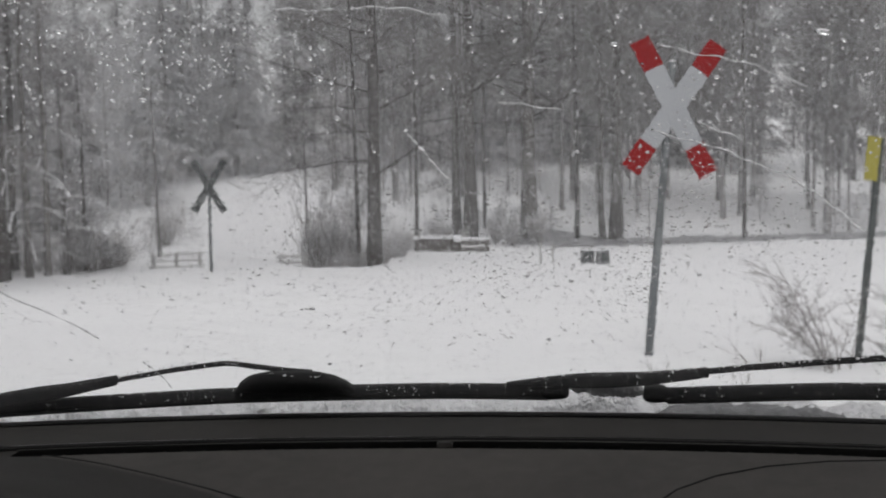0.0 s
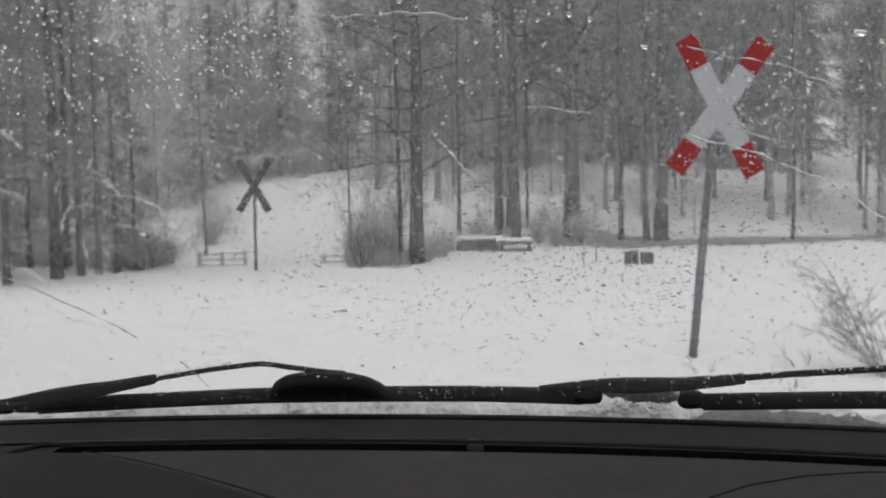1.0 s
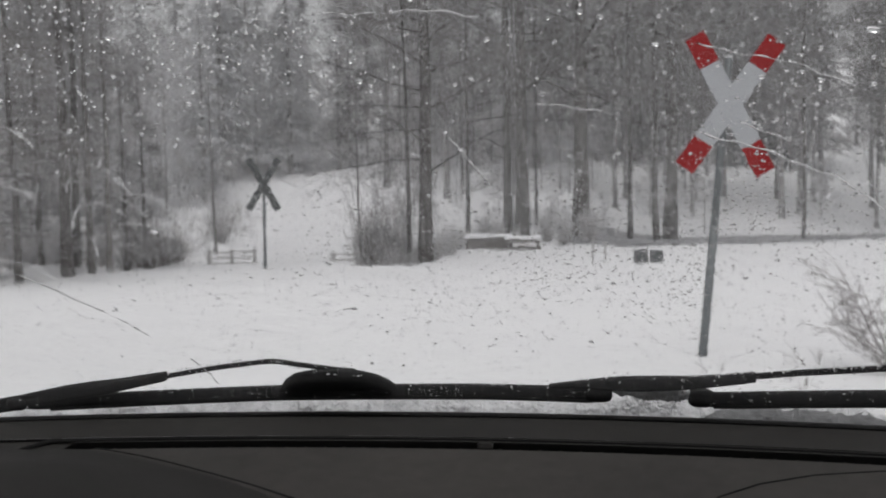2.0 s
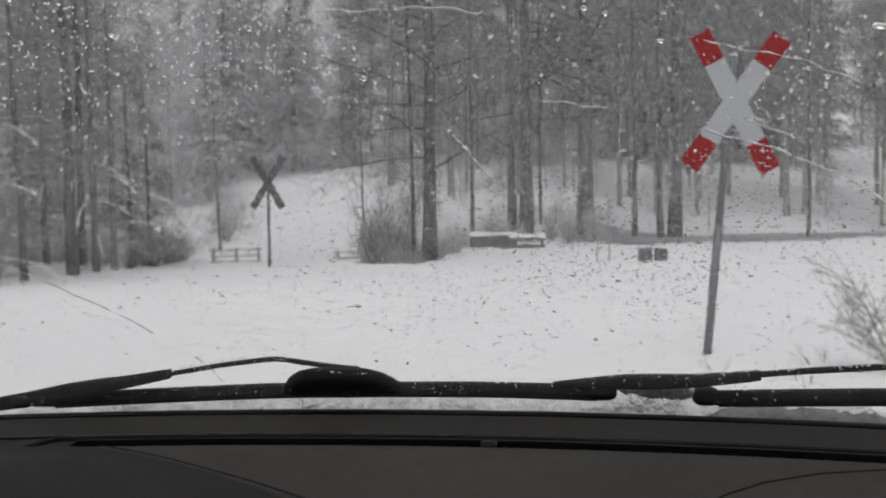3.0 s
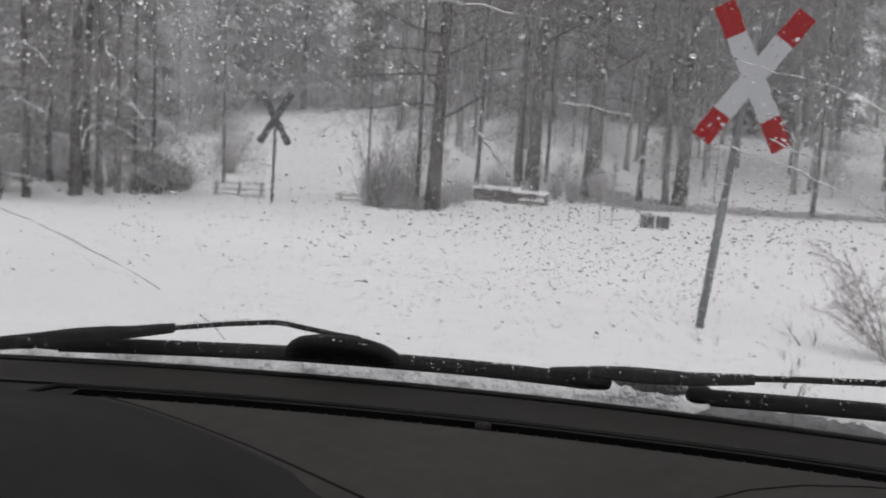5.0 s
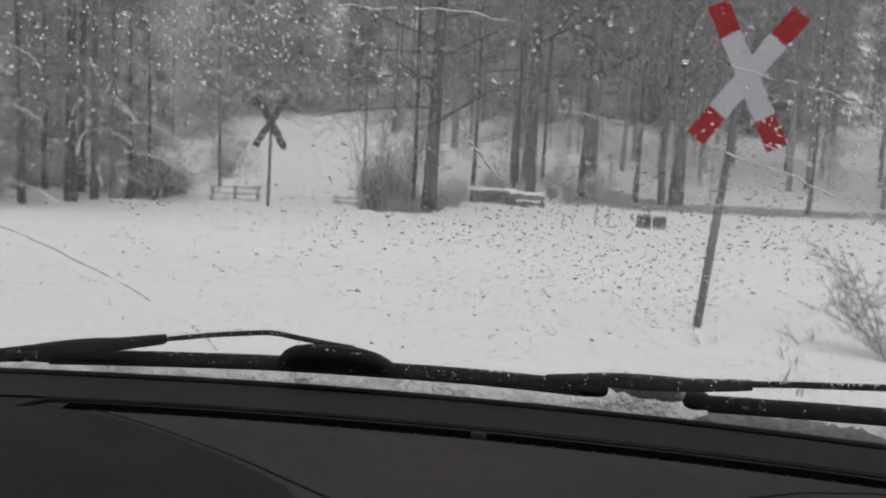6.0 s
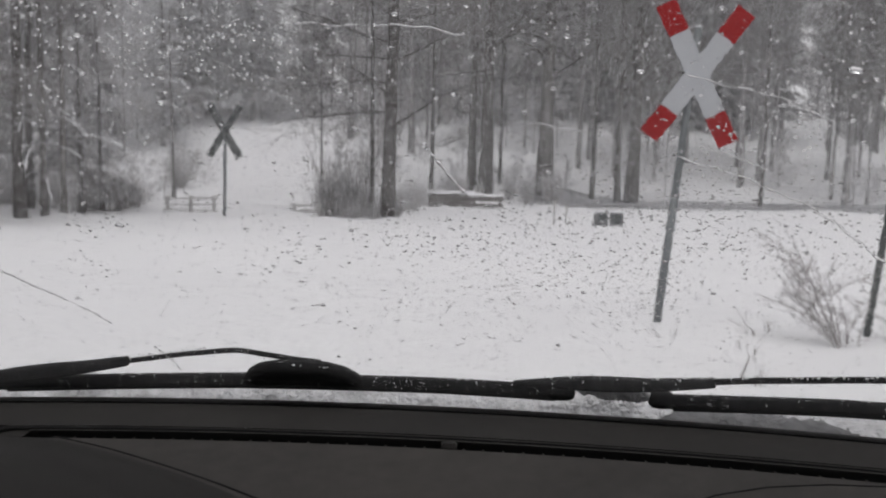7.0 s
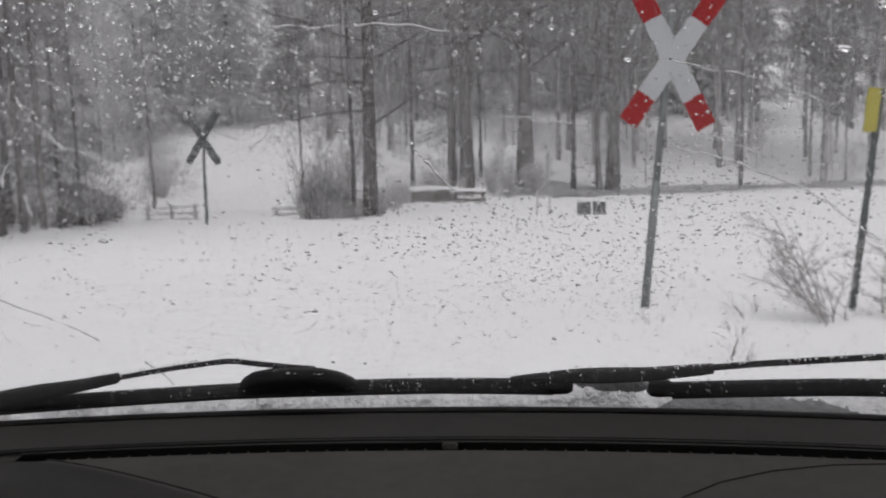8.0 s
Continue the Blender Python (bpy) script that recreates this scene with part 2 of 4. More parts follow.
# ---- mesh helpers ----
class Geo:
    """Collects faces for one mesh."""

    def __init__(self):
        self.v, self.f = [], []

    def tube(self, pts, radii, n=5, cap=True):
        pts = [Vector(p) for p in pts]
        base = len(self.v)
        side = None
        for i, p in enumerate(pts):
            d = (pts[min(i + 1, len(pts) - 1)] - pts[max(i - 1, 0)]).normalized()
            if side is None:
                side = d.orthogonal().normalized()
            side = (side - d * side.dot(d)).normalized()
            up = d.cross(side)
            r = radii[i] if isinstance(radii, (list, tuple)) else radii
            for k in range(n):
                a = 2 * math.pi * k / n
                self.v.append(p + (side * math.cos(a) + up * math.sin(a)) * r)
        for i in range(len(pts) - 1):
            for k in range(n):
                k2 = (k + 1) % n
                self.f.append((base + i * n + k, base + i * n + k2, base + (i + 1) * n + k2, base + (i + 1) * n + k))
        if cap:
            self.f.append(tuple(base + k for k in reversed(range(n))))
            self.f.append(tuple(base + (len(pts) - 1) * n + k for k in range(n)))

    def box(self, m, sx, sy, sz, bevel=0.0):
        bm = bmesh.new()
        bmesh.ops.create_cube(bm, size=1.0, matrix=Matrix.Diagonal((sx, sy, sz, 1)))
        if bevel:
            bmesh.ops.bevel(bm, geom=bm.edges[:], offset=bevel, segments=2, affect="EDGES")
        self.add(bm, m)

    def add(self, bm, m=Matrix()):
        base = len(self.v)
        bm.verts.index_update()
        self.v += [m @ v.co for v in bm.verts]
        self.f += [tuple(base + v.index for v in f.verts) for f in bm.faces]
        bm.free()

    def tri(self, a, b, c):
        base = len(self.v)
        self.v += [a, b, c]
        self.f.append((base, base + 1, base + 2))

    def quad(self, a, b, c, d):
        base = len(self.v)
        self.v += [a, b, c, d]
        self.f.append((base, base + 1, base + 2, base + 3))

    def mesh(self, name, mat, smooth=True):
        me = bpy.data.meshes.new(name)
        me.from_pydata([tuple(p) for p in self.v], [], self.f)
        me.materials.append(mat)
        if smooth:
            me.polygons.foreach_set("use_smooth", [True] * len(me.polygons))
        me.update()
        return me


def part(name, geo, mat, parent, label="", smooth=True):
    ob = new(name, geo.mesh(name, mat, smooth))
    ob.parent = parent
    if label:
        tagged(ob, label)
    return ob


def thing(name, label, category, m=Matrix(), group="", kind=""):
    ob = new(name)
    ob.empty_display_size = 0.2
    ob.matrix_world = m
    return tagged(ob, label, category, group, kind)


def sheet(geo, rows):
    """A grid of points as quads."""
    base, n = len(geo.v), len(rows[0])
    for r in rows:
        geo.v += r
    for i in range(len(rows) - 1):
        for k in range(n - 1):
            a = base + i * n + k
            geo.f.append((a, a + 1, a + n + 1, a + n))


# ---- the ground ----
def step(a, b, x):
    x = min(1.0, max(0.0, (x - a) / (b - a)))
    return x * x * (3 - 2 * x)


def ground_z(x, y):
    """Height of the snow: a level field, a shallow dip under the trees, then a wooded hillside."""
    start = 27.0 + 7.5 * step(3.0, 8.0, x)
    d = max(0.0, y - start)
    z = 0.10 * d + 0.004 * d * d if d < 20 else 3.6 + 0.26 * (d - 20)
    if d > 90:
        z = 21.8 + 6 * (1 - math.exp(-(d - 90) / 30))
    # the field's edge bends towards the car below the bushes, and drops a little behind it
    w = step(-5.3, -3.5, x) * (1 - step(-2.0, -1.1, x))
    edge = 20.3 + 4.4 * (1 - w)
    z -= 0.5 * step(edge, edge + 1.1, y) * (1 - step(edge + 2.2, edge + 4.5, y)) * step(-7.0, -5.0, x) * (1 - step(-1.2, 0.3, x))
    z += 0.10 * math.exp(-((y - edge + .5) / 0.7) ** 2) * step(-2.2, -1.2, x) * (1 - step(1.5, 3.0, x))
    z -= 0.12 * (1 - step(9.0, 15.0, y))
    # low bank along the edge of the thicket
    z += (0.20 + .08 * math.sin(x * 1.7)) * math.exp(-((y - 17.9) / 0.8) ** 2) * (1 - step(-9.5, -6.5, x))
    near = 1 - step(60, 120, abs(y) + abs(x))
    if near > 0:
        z += near * (0.07 * noise.noise(Vector((x * 0.30, y * 0.45, 0))) + 0.025 * noise.noise(Vector((x * 1.5, y * 1.5, 3))))
    return z


def build_ground():
    xs = list(np.concatenate([np.linspace(-900, -60, 10)[:-1], np.linspace(-60, -18, 30)[:-1], np.linspace(-18, 18, 110)[:-1],
                              np.linspace(18, 60, 30)[:-1], np.linspace(60, 900, 10)]))
    ys = list(np.concatenate([np.linspace(-900, -20, 10)[:-1], np.linspace(-20, 2, 20)[:-1], np.linspace(2, 32, 120)[:-1],
                              np.linspace(32, 130, 70)[:-1], np.linspace(130, 1500, 14)]))
    g = Geo()
    sheet(g, [[Vector((x, y, ground_z(x, y))) for x in xs] for y in ys])
    ob = new("ground", g.mesh("ground", SNOW))
    tagged(ob, "snow-covered field rising to a wooded hillside", "ground", kind="structure")


build_ground()


def build_road():
    g = Geo()
    rows = []
    for i in range(40):
        x = 2.2 + i * 1.6
        bend = 0.11 * (x - 8)
        rows.append([Vector((x, 28.2 + bend + w, ground_z(x, 28.2 + bend + w) + 0.035)) for w in (0.0, 0.6, 1.4, 2.4, 3.2, 3.9)])
    sheet(g, rows)
    tagged(new("road", g.mesh("road", ASPHALT)), "narrow wet asphalt road with slush along the field's edge", "road", kind="structure")


build_road()


# ---- trees ----
def limb(g, fuzz, rng, start, way, length, r, twigs, droop=0.0, snow=None, width=.016):
    """A limb, the cloud of fine twigs along it, and, for heavy boughs, snow along the upper side."""
    way = way.normalized()
    pts, p, d = [start], start.copy(), way.copy()
    for i in range(4):
        d = (d + Vector((rng.uniform(-.2, .2), rng.uniform(-.2, .2), rng.uniform(-.12, .16) - droop))).normalized()
        p = p + d * length / 4
        pts.append(p.copy())
    g.tube(pts, [r, r * .8, r * .6, r * .4, r * .15], 4, False)
    if snow is not None:
        lay_snow(snow, pts, r * .9 + .008)
    for k in range(twigs):
        f = rng.uniform(.1, 1) ** .8 * 3.99
        i = int(f)
        away = length * .22
        q = pts[i].lerp(pts[i + 1], f - i) + Vector((rng.gauss(0, away * .6), rng.gauss(0, away * .6), rng.gauss(0, away * .45)))
        w = (d * .5 + Vector((rng.uniform(-.6, .6), rng.uniform(-.6, .6), rng.uniform(-.35, 1.0) - droop * 2))).normalized()
        ln = length * rng.uniform(.14, .42) + .08
        side = w.cross(Vector((rng.uniform(-1, 1), rng.uniform(-1, 1), rng.uniform(-1, 1)))).normalized() * width * rng.uniform(.4, .95)
        fuzz.tri(q - side * .5, q + side * .5, q + w * ln)


def lay_snow(snow, pts, w):
    """A thin roof-shaped strip of snow over a branch."""
    for a, b in zip(pts, pts[1:]):
        d = b - a
        side = d.cross(Vector((0, 0, 1)))
        if side.length < 1e-4:
            continue
        side = side.normalized() * w
        up = Vector((0, 0, w * 1.1))
        snow.quad(a + side, b + side * .7, b + up * .9, a + up)
        snow.quad(a + up, b + up * .9, b - side * .7, a - side)


def bare_tree(name, seed, height, r, first, limbs, label, twigs=150, spread=1.0, lean=0.0, droop=0.0, heavy=False, width=.016, bark=None, fine=None):
    """A leafless tree: tapered trunk, limbs and a cloud of snow-dusted twigs."""
    rng = random.Random(seed)
    t = thing(name, label, "tree")
    trunk, limbs_geo, fuzz, snow = Geo(), Geo(), Geo(), Geo()
    pts, radii = [], []
    ox = oy = 0.0
    for i in range(11):
        f = i / 10
        ox += rng.uniform(-.012, .012) * height * .25 + lean * height / 10
        oy += rng.uniform(-.012, .012) * height * .25
        pts.append(Vector((ox, oy, f * height - .15)))
        radii.append(r * (1 - f) ** .8 * (1.3 if i == 0 else 1) + .008)
    trunk.tube(pts, radii, 9)
    for k in range(limbs):
        f = first + (1 - first) * (k + rng.random()) / limbs
        i = min(9, int(f * 10))
        p = pts[i].lerp(pts[i + 1], f * 10 - i)
        a = rng.uniform(0, 2 * math.pi)
        ln = height * rng.uniform(.10, .24) * (1.15 - f * .75) * spread
        limb(limbs_geo, fuzz, rng, p, Vector((math.cos(a), math.sin(a), rng.uniform(.1, .8) - droop * 2)), ln, r * .24 * (1.2 - f), twigs, droop,
             snow if heavy and rng.random() < .3 and p.z < 3.0 else None, width)
    for k in range(8 if heavy and height > 6 else 0):
        f = rng.uniform(.6, 3.6) / height
        i = min(9, int(f * 10))
        a = rng.uniform(0, 2 * math.pi)
        p = pts[i].lerp(pts[i + 1], f * 10 - i)
        d = Vector((math.cos(a), math.sin(a), rng.uniform(.2, .6)))
        way = [p.copy()]
        for j in range(6):
            d = (d + Vector((rng.uniform(-.1, .1), rng.uniform(-.1, .1), -.19))).normalized()
            p = p + d * rng.uniform(.18, .32)
            way.append(p.copy())
        limbs_geo.tube(way, [.018 * (1 - j / 7) for j in range(7)], 5, False)
        lay_snow(snow, way, .019)
    part("trunk", trunk, bark or BARK, t)
    tagged(part("limbs", limbs_geo, bark or BARK, t), kind="stuff")
    tagged(part("twigs", fuzz, fine or TWIGS, t, "cloud of fine snow-dusted twigs", smooth=False), kind="stuff")
    if heavy:
        tagged(part("lodged_snow", snow, SNOW_CAP, t, "snow lodged along the boughs"), kind="stuff")
    return t


def spruce(name, seed, height, label, fine=None):
    """A conifer with drooping boughs and ragged, snow-dusted needles."""
    rng = random.Random(seed)
    t = thing(name, label, "tree")
    trunk, crown = Geo(), Geo()
    trunk.tube([Vector((rng.uniform(-.05, .05), rng.uniform(-.05, .05), height * i / 6 - .15)) for i in range(7)],
               [.17 * height / 14 * (1 - i / 6) + .012 for i in range(7)], 8)
    z = height * rng.uniform(.06, .14)
    while z < height * .985:
        f = z / height
        for b in range(rng.randint(5, 7)):
            a = rng.uniform(0, 2 * math.pi)
            ln = (.35 + (1 - f) * height * .19) * rng.uniform(.6, 1.15)
            out = Vector((math.cos(a), math.sin(a), 0))
            side = Vector((-math.sin(a), math.cos(a), 0))
            start = Vector((0, 0, z + rng.uniform(-.1, .1)))
            tip = start + out * ln + Vector((0, 0, -ln * rng.uniform(.15, .5)))
            mid = start.lerp(tip, .5) + Vector((0, 0, ln * .08))
            crown.tube([start, mid, tip], [.02, .014, .004], 3, False)
            n = max(5, int(ln * 9))
            for k in range(n):
                s = (k + rng.random()) / n
                q = start.lerp(mid, s * 2) if s < .5 else mid.lerp(tip, s * 2 - 1)
                for sg in (-1, 1):
                    for again in range(2):
                        sp = (.14 + .14 * ln * math.sin(math.pi * min(1, s + .15))) * rng.uniform(.5, 1.4)
                        e = q + side * sg * sp + out * sp * rng.uniform(0, .9) + Vector((0, 0, -sp * rng.uniform(.0, .9)))
                        wd = (out + Vector((0, 0, rng.uniform(-1, 1)))).normalized() * (.015 + sp * .07)
                        crown.tri(q - wd, q + wd, e)
        z += height * rng.uniform(.024, .036)
    part("trunk", trunk, HAZED_BARK, t)
    tagged(part("crown", crown, fine or NEEDLES, t, "ragged needles dusted with snow", smooth=False), kind="stuff")
    return t


def shrub(name, seed, height, stems, label, lean=(0, 0), mat=None, thick=.008, fan=.5, twigs=60, width=.006, droop=0.0):
    """A leafless shrub: many stems from one base with fine side twigs."""
    rng = random.Random(seed)
    t = thing(name, label, "shrub")
    wood, fuzz = Geo(), Geo()
    for k in range(stems):
        a = rng.uniform(0, 2 * math.pi)
        w = Vector((math.cos(a) * fan + lean[0], math.sin(a) * fan + lean[1], 1))
        base = Vector((math.cos(a), math.sin(a), 0)) * rng.uniform(0, .12) + Vector((0, 0, -.08))
        limb(wood, fuzz, rng, base, w, height * rng.uniform(.35, 1.15), thick * rng.uniform(.7, 1.3), twigs, droop, None, width)
    part("stems", wood, TWIG, t)
    tagged(part("twigs", fuzz, mat or BRUSH, t, "fine snow-dusted side twigs", smooth=False), kind="stuff")
    return t


def sprigs(name, seed, height, stems, label, lean, twigs=34, reach=.12, branches=8):
    """A sparse shrub: a few bent stems with side branches swept one way and fine sprigs on them."""
    rng = random.Random(seed)
    t = thing(name, label, "shrub")
    fuzz = Geo()

    def bend(p, d, ln, n, drift):
        pts = [p.copy()]
        for i in range(n):
            d = (d + drift + Vector((rng.uniform(-.16, .16), rng.uniform(-.12, .12), rng.uniform(-.1, .1)))).normalized()
            p = p + d * ln / n
            pts.append(p.copy())
        return pts, d

    for k in range(stems):
        wood = Geo()
        p = Vector((rng.uniform(-reach, reach), rng.uniform(-reach, reach), -.1))
        d = Vector((lean[0] * rng.uniform(.3, 1.4), lean[1] + rng.uniform(-.3, .3), 1)).normalized()
        ln = height * rng.uniform(.6, 1.05)
        pts, d = bend(p, d, ln, 8, Vector((lean[0] * .07, 0, 0)))
        wood.tube(pts, [.0075 * (1 - i / 10) for i in range(9)], 5, False)
        lines = [pts]
        for j in range(branches):
            f = rng.uniform(1.0, 7.4)
            i = int(f)
            side = Vector((-1 if rng.random() < .72 else .7, rng.uniform(-.7, .7), rng.uniform(.1, .8)))
            b, e = bend(pts[i].lerp(pts[i + 1], f - i), side.normalized(), height * rng.uniform(.14, .34), 4, Vector((0, 0, .08)))
            wood.tube(b, [.0045, .004, .0034, .0026, .0015], 4, False)
            lines.append(b)
        part("stem", wood, PALE_TWIG, t)
        for j in range(twigs):
            line = rng.choice(lines)
            f = rng.uniform(.15, .999) * (len(line) - 1)
            i = int(f)
            q = line[i].lerp(line[i + 1], f - i)
            w = ((line[i + 1] - line[i]).normalized() + Vector((rng.uniform(-1, .6), rng.uniform(-.9, .9), rng.uniform(-.5, .6)))).normalized()
            size = rng.uniform(.04, .13) * height
            side = w.orthogonal().normalized() * rng.uniform(.003, .006)
            fuzz.tri(q - side, q + side, q + w * size)
            for m in range(3):
                q2 = q + w * size * rng.uniform(.3, .9)
                w2 = (w * .6 + Vector((rng.uniform(-.9, .9), rng.uniform(-.9, .9), rng.uniform(-.7, .7)))).normalized() * size * rng.uniform(.25, .5)
                fuzz.tri(q2 - side * .7, q2 + side * .7, q2 + w2)
    tagged(part("sprigs", fuzz, WISP, t, "fine brownish side sprigs with a little snow", smooth=False), kind="stuff")
    return t


def spot(bearing, dist, sink=0.0, turn=0.0, size=1.0):
    """A pose on the ground at a bearing (degrees, clockwise from north) and distance from the car."""
    x, y = dist * math.sin(radians(bearing)), dist * math.cos(radians(bearing))
    return pose(x, y, ground_z(x, y) - sink, 0, 0, turn) @ Matrix.Scale(size, 4)


def plant(ob, m):
    """A copy with its own size."""
    made = copy_thing(ob, m)
    made.matrix_basis = m
    return made


def bearing(px):
    return math.degrees(math.atan((px - 784) / 1443.0)) - 3.45


rng = random.Random(5)

# tall trees along the far side of the field: column, distance, trunk radius, height, limb start
TALL = [
    (746, 21.8, .19, 19, .30), (714, 22.6, .065, 11, .25), (895, 29.5, .15, 19, .30), (913, 29.0, .23, 21, .34),
    (1018, 29.5, .28, 22, .32), (1106, 30.5, .085, 15, .30), (1155, 31.0, .11, 17, .32), (1181, 31.3, .23, 22, .34),
    (1416, 31.5, .065, 13, .35), (943, 32, .06, 13, .3), (819, 30.5, .07, 12, .25), (628, 28, .035, 6, .75),
]
for i, (px, dist, r, h, first) in enumerate(TALL):
    kind = "stout" if r > .14 else "slender"
    tree = bare_tree("tree", 100 + i, h, r, first - .15, 44 if r > .14 else 24,
                     f"{kind} leafless tree with dark bark and snow-dusted twigs", 180, .95, rng.uniform(-.006, .006), .05)
    tree.matrix_world = spot(bearing(px), dist)
    tagged(tree, group="trees along the field's edge")

# thicket beside the field
THICKET = [(20, 19.2, .07, 9), (62, 20.5, .06, 8), (104, 19.4, .11, 14), (126, 20.2, .08, 12), (150, 19.6, .07, 9), (181, 19.8, .065, 9),
           (212, 21.5, .05, 5.5), (246, 22.5, .05, 5.5), (-40, 18.4, .10, 12), (-110, 19, .08, 11), (372, 27, .05, 6)]
for i, (px, dist, r, h) in enumerate(THICKET):
    tree = bare_tree("tree", 200 + i, h, r, .30 if 100 < px < 190 else .12, 18, "thin thicket tree with low branches bowed by snow", 175, 1.15, 0, .14, True, bark=BARK if r > .09 else THIN_BARK, fine=THICKET_TWIGS)
    tree.matrix_world = spot(bearing(px), dist)
    tagged(tree, group="thicket trees")

# woods on the hillside
SPRUCES = [spruce("spruce", 300 + i, h, "snow-dusted spruce standing in the hillside wood") for i, h in enumerate((13, 16, 19))]
BARES = [bare_tree("tree", 320 + i, h, r, f, 22, "bare grey tree standing in the hillside wood", 260, 1.15, width=.026, bark=HAZED_BARK)
         for i, (h, r, f) in enumerate(((15, .10, .32), (18, .14, .28), (13, .07, .25)))]
DARK_SPRUCES = [spruce("spruce", 310 + i, h, "darker spruce standing behind the thicket and on the slope", DARK_NEEDLES) for i, h in enumerate((12, 15))]
for i, ob in enumerate(SPRUCES + BARES + DARK_SPRUCES):
    ob.matrix_world = pose(-46 + i * 3.1, 62, ground_z(-46 + i * 3.1, 62))
    tagged(ob, group="hillside wood")
for row, (dist, count) in enumerate(((35, 12), (41, 22), (48, 28), (56, 30), (66, 26))):
    for k in range(count):
        b = -38 + 70 * (k + rng.uniform(.1, .9)) / count
        d = dist + rng.uniform(-2.5, 2.5)
        on_path = -18.6 < b < -9.5 and d < 47
        if on_path or (-12 < b < 2 and d < 38):
            continue
        gap = -25.5 < b < -21.5 or (d > 46 and -27.3 < b < -19.8)
        right = b > 9
        if b > 1 and d < 38:
            continue
        if gap:
            if d > 44:
                continue
            src, size = rng.choice(SPRUCES[:1]), .66
        elif right:
            src, size = rng.choice(BARES if d < 53 else BARES + DARK_SPRUCES), rng.uniform(.85, 1.2)
        elif b < -25:
            src, size = rng.choice(DARK_SPRUCES + BARES[:2]), rng.uniform(.8, 1.15)
        elif b < -10:
            src, size = rng.choice(SPRUCES + SPRUCES + BARES), rng.uniform(.75, 1.15)
        else:
            src, size = rng.choice(SPRUCES + BARES if d > 46 else BARES), rng.uniform(.8, 1.15)
        plant(src, spot(b, d, 0, rng.uniform(0, 360), size))
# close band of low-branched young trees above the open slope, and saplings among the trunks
YOUNG = [bare_tree("young_tree", 340 + i, 8.0, .05, .05, 24, "young bare tree with snowy twigs, haze put into their pale tone", 190, 1.35, width=.026, bark=HAZED_BARK, fine=HAZED) for i in range(2)]
SAPLING = bare_tree("sapling", 345, 3.0, .02, .08, 14, "bare sapling dusted with snow on the hillside", 90, 1.6, width=.022, bark=HAZED_BARK, fine=HAZED)
for i, ob in enumerate(YOUNG + [SAPLING]):
    ob.matrix_world = spot(-15.5 + i * 1.8, 49.5)
    tagged(ob, group="young trees on the slope")
for k in range(24):
    b = -20 + 26 * (k + rng.uniform(.2, .8)) / 24
    src = SPRUCES[rng.randint(0, 1)] if k % 6 == 2 else YOUNG[k % 2]
    plant(src, spot(b, 49.5 + rng.uniform(-1.5, 3), .5, rng.uniform(0, 360), rng.uniform(.8, 1.15)))
for k in range(22):
    b, d = rng.uniform(-8, 29), rng.uniform(34, 47)
    plant(SAPLING, spot(b, d, 0, rng.uniform(0, 360), rng.uniform(.5, 1.3)))
for k in range(16):
    b, d = -9.5 + 18 * (k + rng.random()) / 16, rng.uniform(29.5, 38)
    plant(SAPLING, spot(b, d, .1, rng.uniform(0, 360), rng.uniform(.35, .8)))
for b, d, size in ((-22.4, 41, 1.0), (-24.2, 39, .95), (-25.6, 42, 1.05), (-21.6, 44, 1.0), (-23.3, 45, 1.0), (-24.9, 44, .95),
                   (-20.1, 47.5, 1.0), (-20.9, 50, 1.1), (-21.8, 48, 1.0), (-22.7, 51, 1.1), (-23.4, 48.5, 1.0), (-19.6, 52, 1.1)):
    plant(YOUNG[0], spot(b, d, .2, b * 40, size))
# dark spruces crowding behind the thicket and high on the slope past the road
for px, d, size in ((-60, 33, .9), (40, 35, .8), (150, 36, .85)):
    plant(DARK_SPRUCES[px % 2], spot(bearing(px), d, .1, px * 3, size))
for k in range(18):
    plant(DARK_SPRUCES[k % 2], spot(5 + 16 * (k + rng.uniform(.2, .8)) / 18, rng.uniform(57, 66), .2, rng.uniform(0, 360), rng.uniform(.9, 1.25)))
# slim trunks past the road
for k in range(11):
    b, d = rng.uniform(9, 29), rng.uniform(37, 52)
    plant(BARES[2], spot(b, d, 0, rng.uniform(0, 360), rng.uniform(.55, 1.0)))

# shrubs
near_shrub = sprigs("shrub", 401, 1.32, 5, "bare wispy shrub leaning over the snow", (-.33, .1), 80, .07, 9)
near_shrub.matrix_world = pose(3.45, 7.2, ground_z(3.45, 7.2))
middle_shrub = sprigs("shrub", 404, .80, 5, "low bare shrub with thin upright stems", (-.15, 0), 22)
middle_shrub.matrix_world = pose(3.62, 7.3, ground_z(3.62, 7.3))
side_shrub = sprigs("shrub", 402, 1.0, 6, "bare upright shrub beside the marker post", (-.1, 0), 26)
side_shrub.matrix_world = pose(4.2, 7.5, ground_z(4.2, 7.5))
weed = shrub("weed", 403, .24, 2, "dry weed stalk poking out of the snow", (.15, 0), WISP, .008, .25, 12, .006)
weed.matrix_world = pose(2.12, 5.95, ground_z(2.12, 5.95)) @ Matrix.Scale(1.35, 4)
tagged(weed, category="weed")
plant(weed, pose(1.93, 7.4, ground_z(1.93, 7.4), 0, 0, 90) @ Matrix.Scale(.7, 4))
plant(weed, pose(2.55, 6.9, ground_z(2.55, 6.9), 0, 0, 200) @ Matrix.Scale(.9, 4))
plant(weed, pose(2.9, 7.6, ground_z(2.9, 7.6), 0, 0, 120) @ Matrix.Scale(1.1, 4))
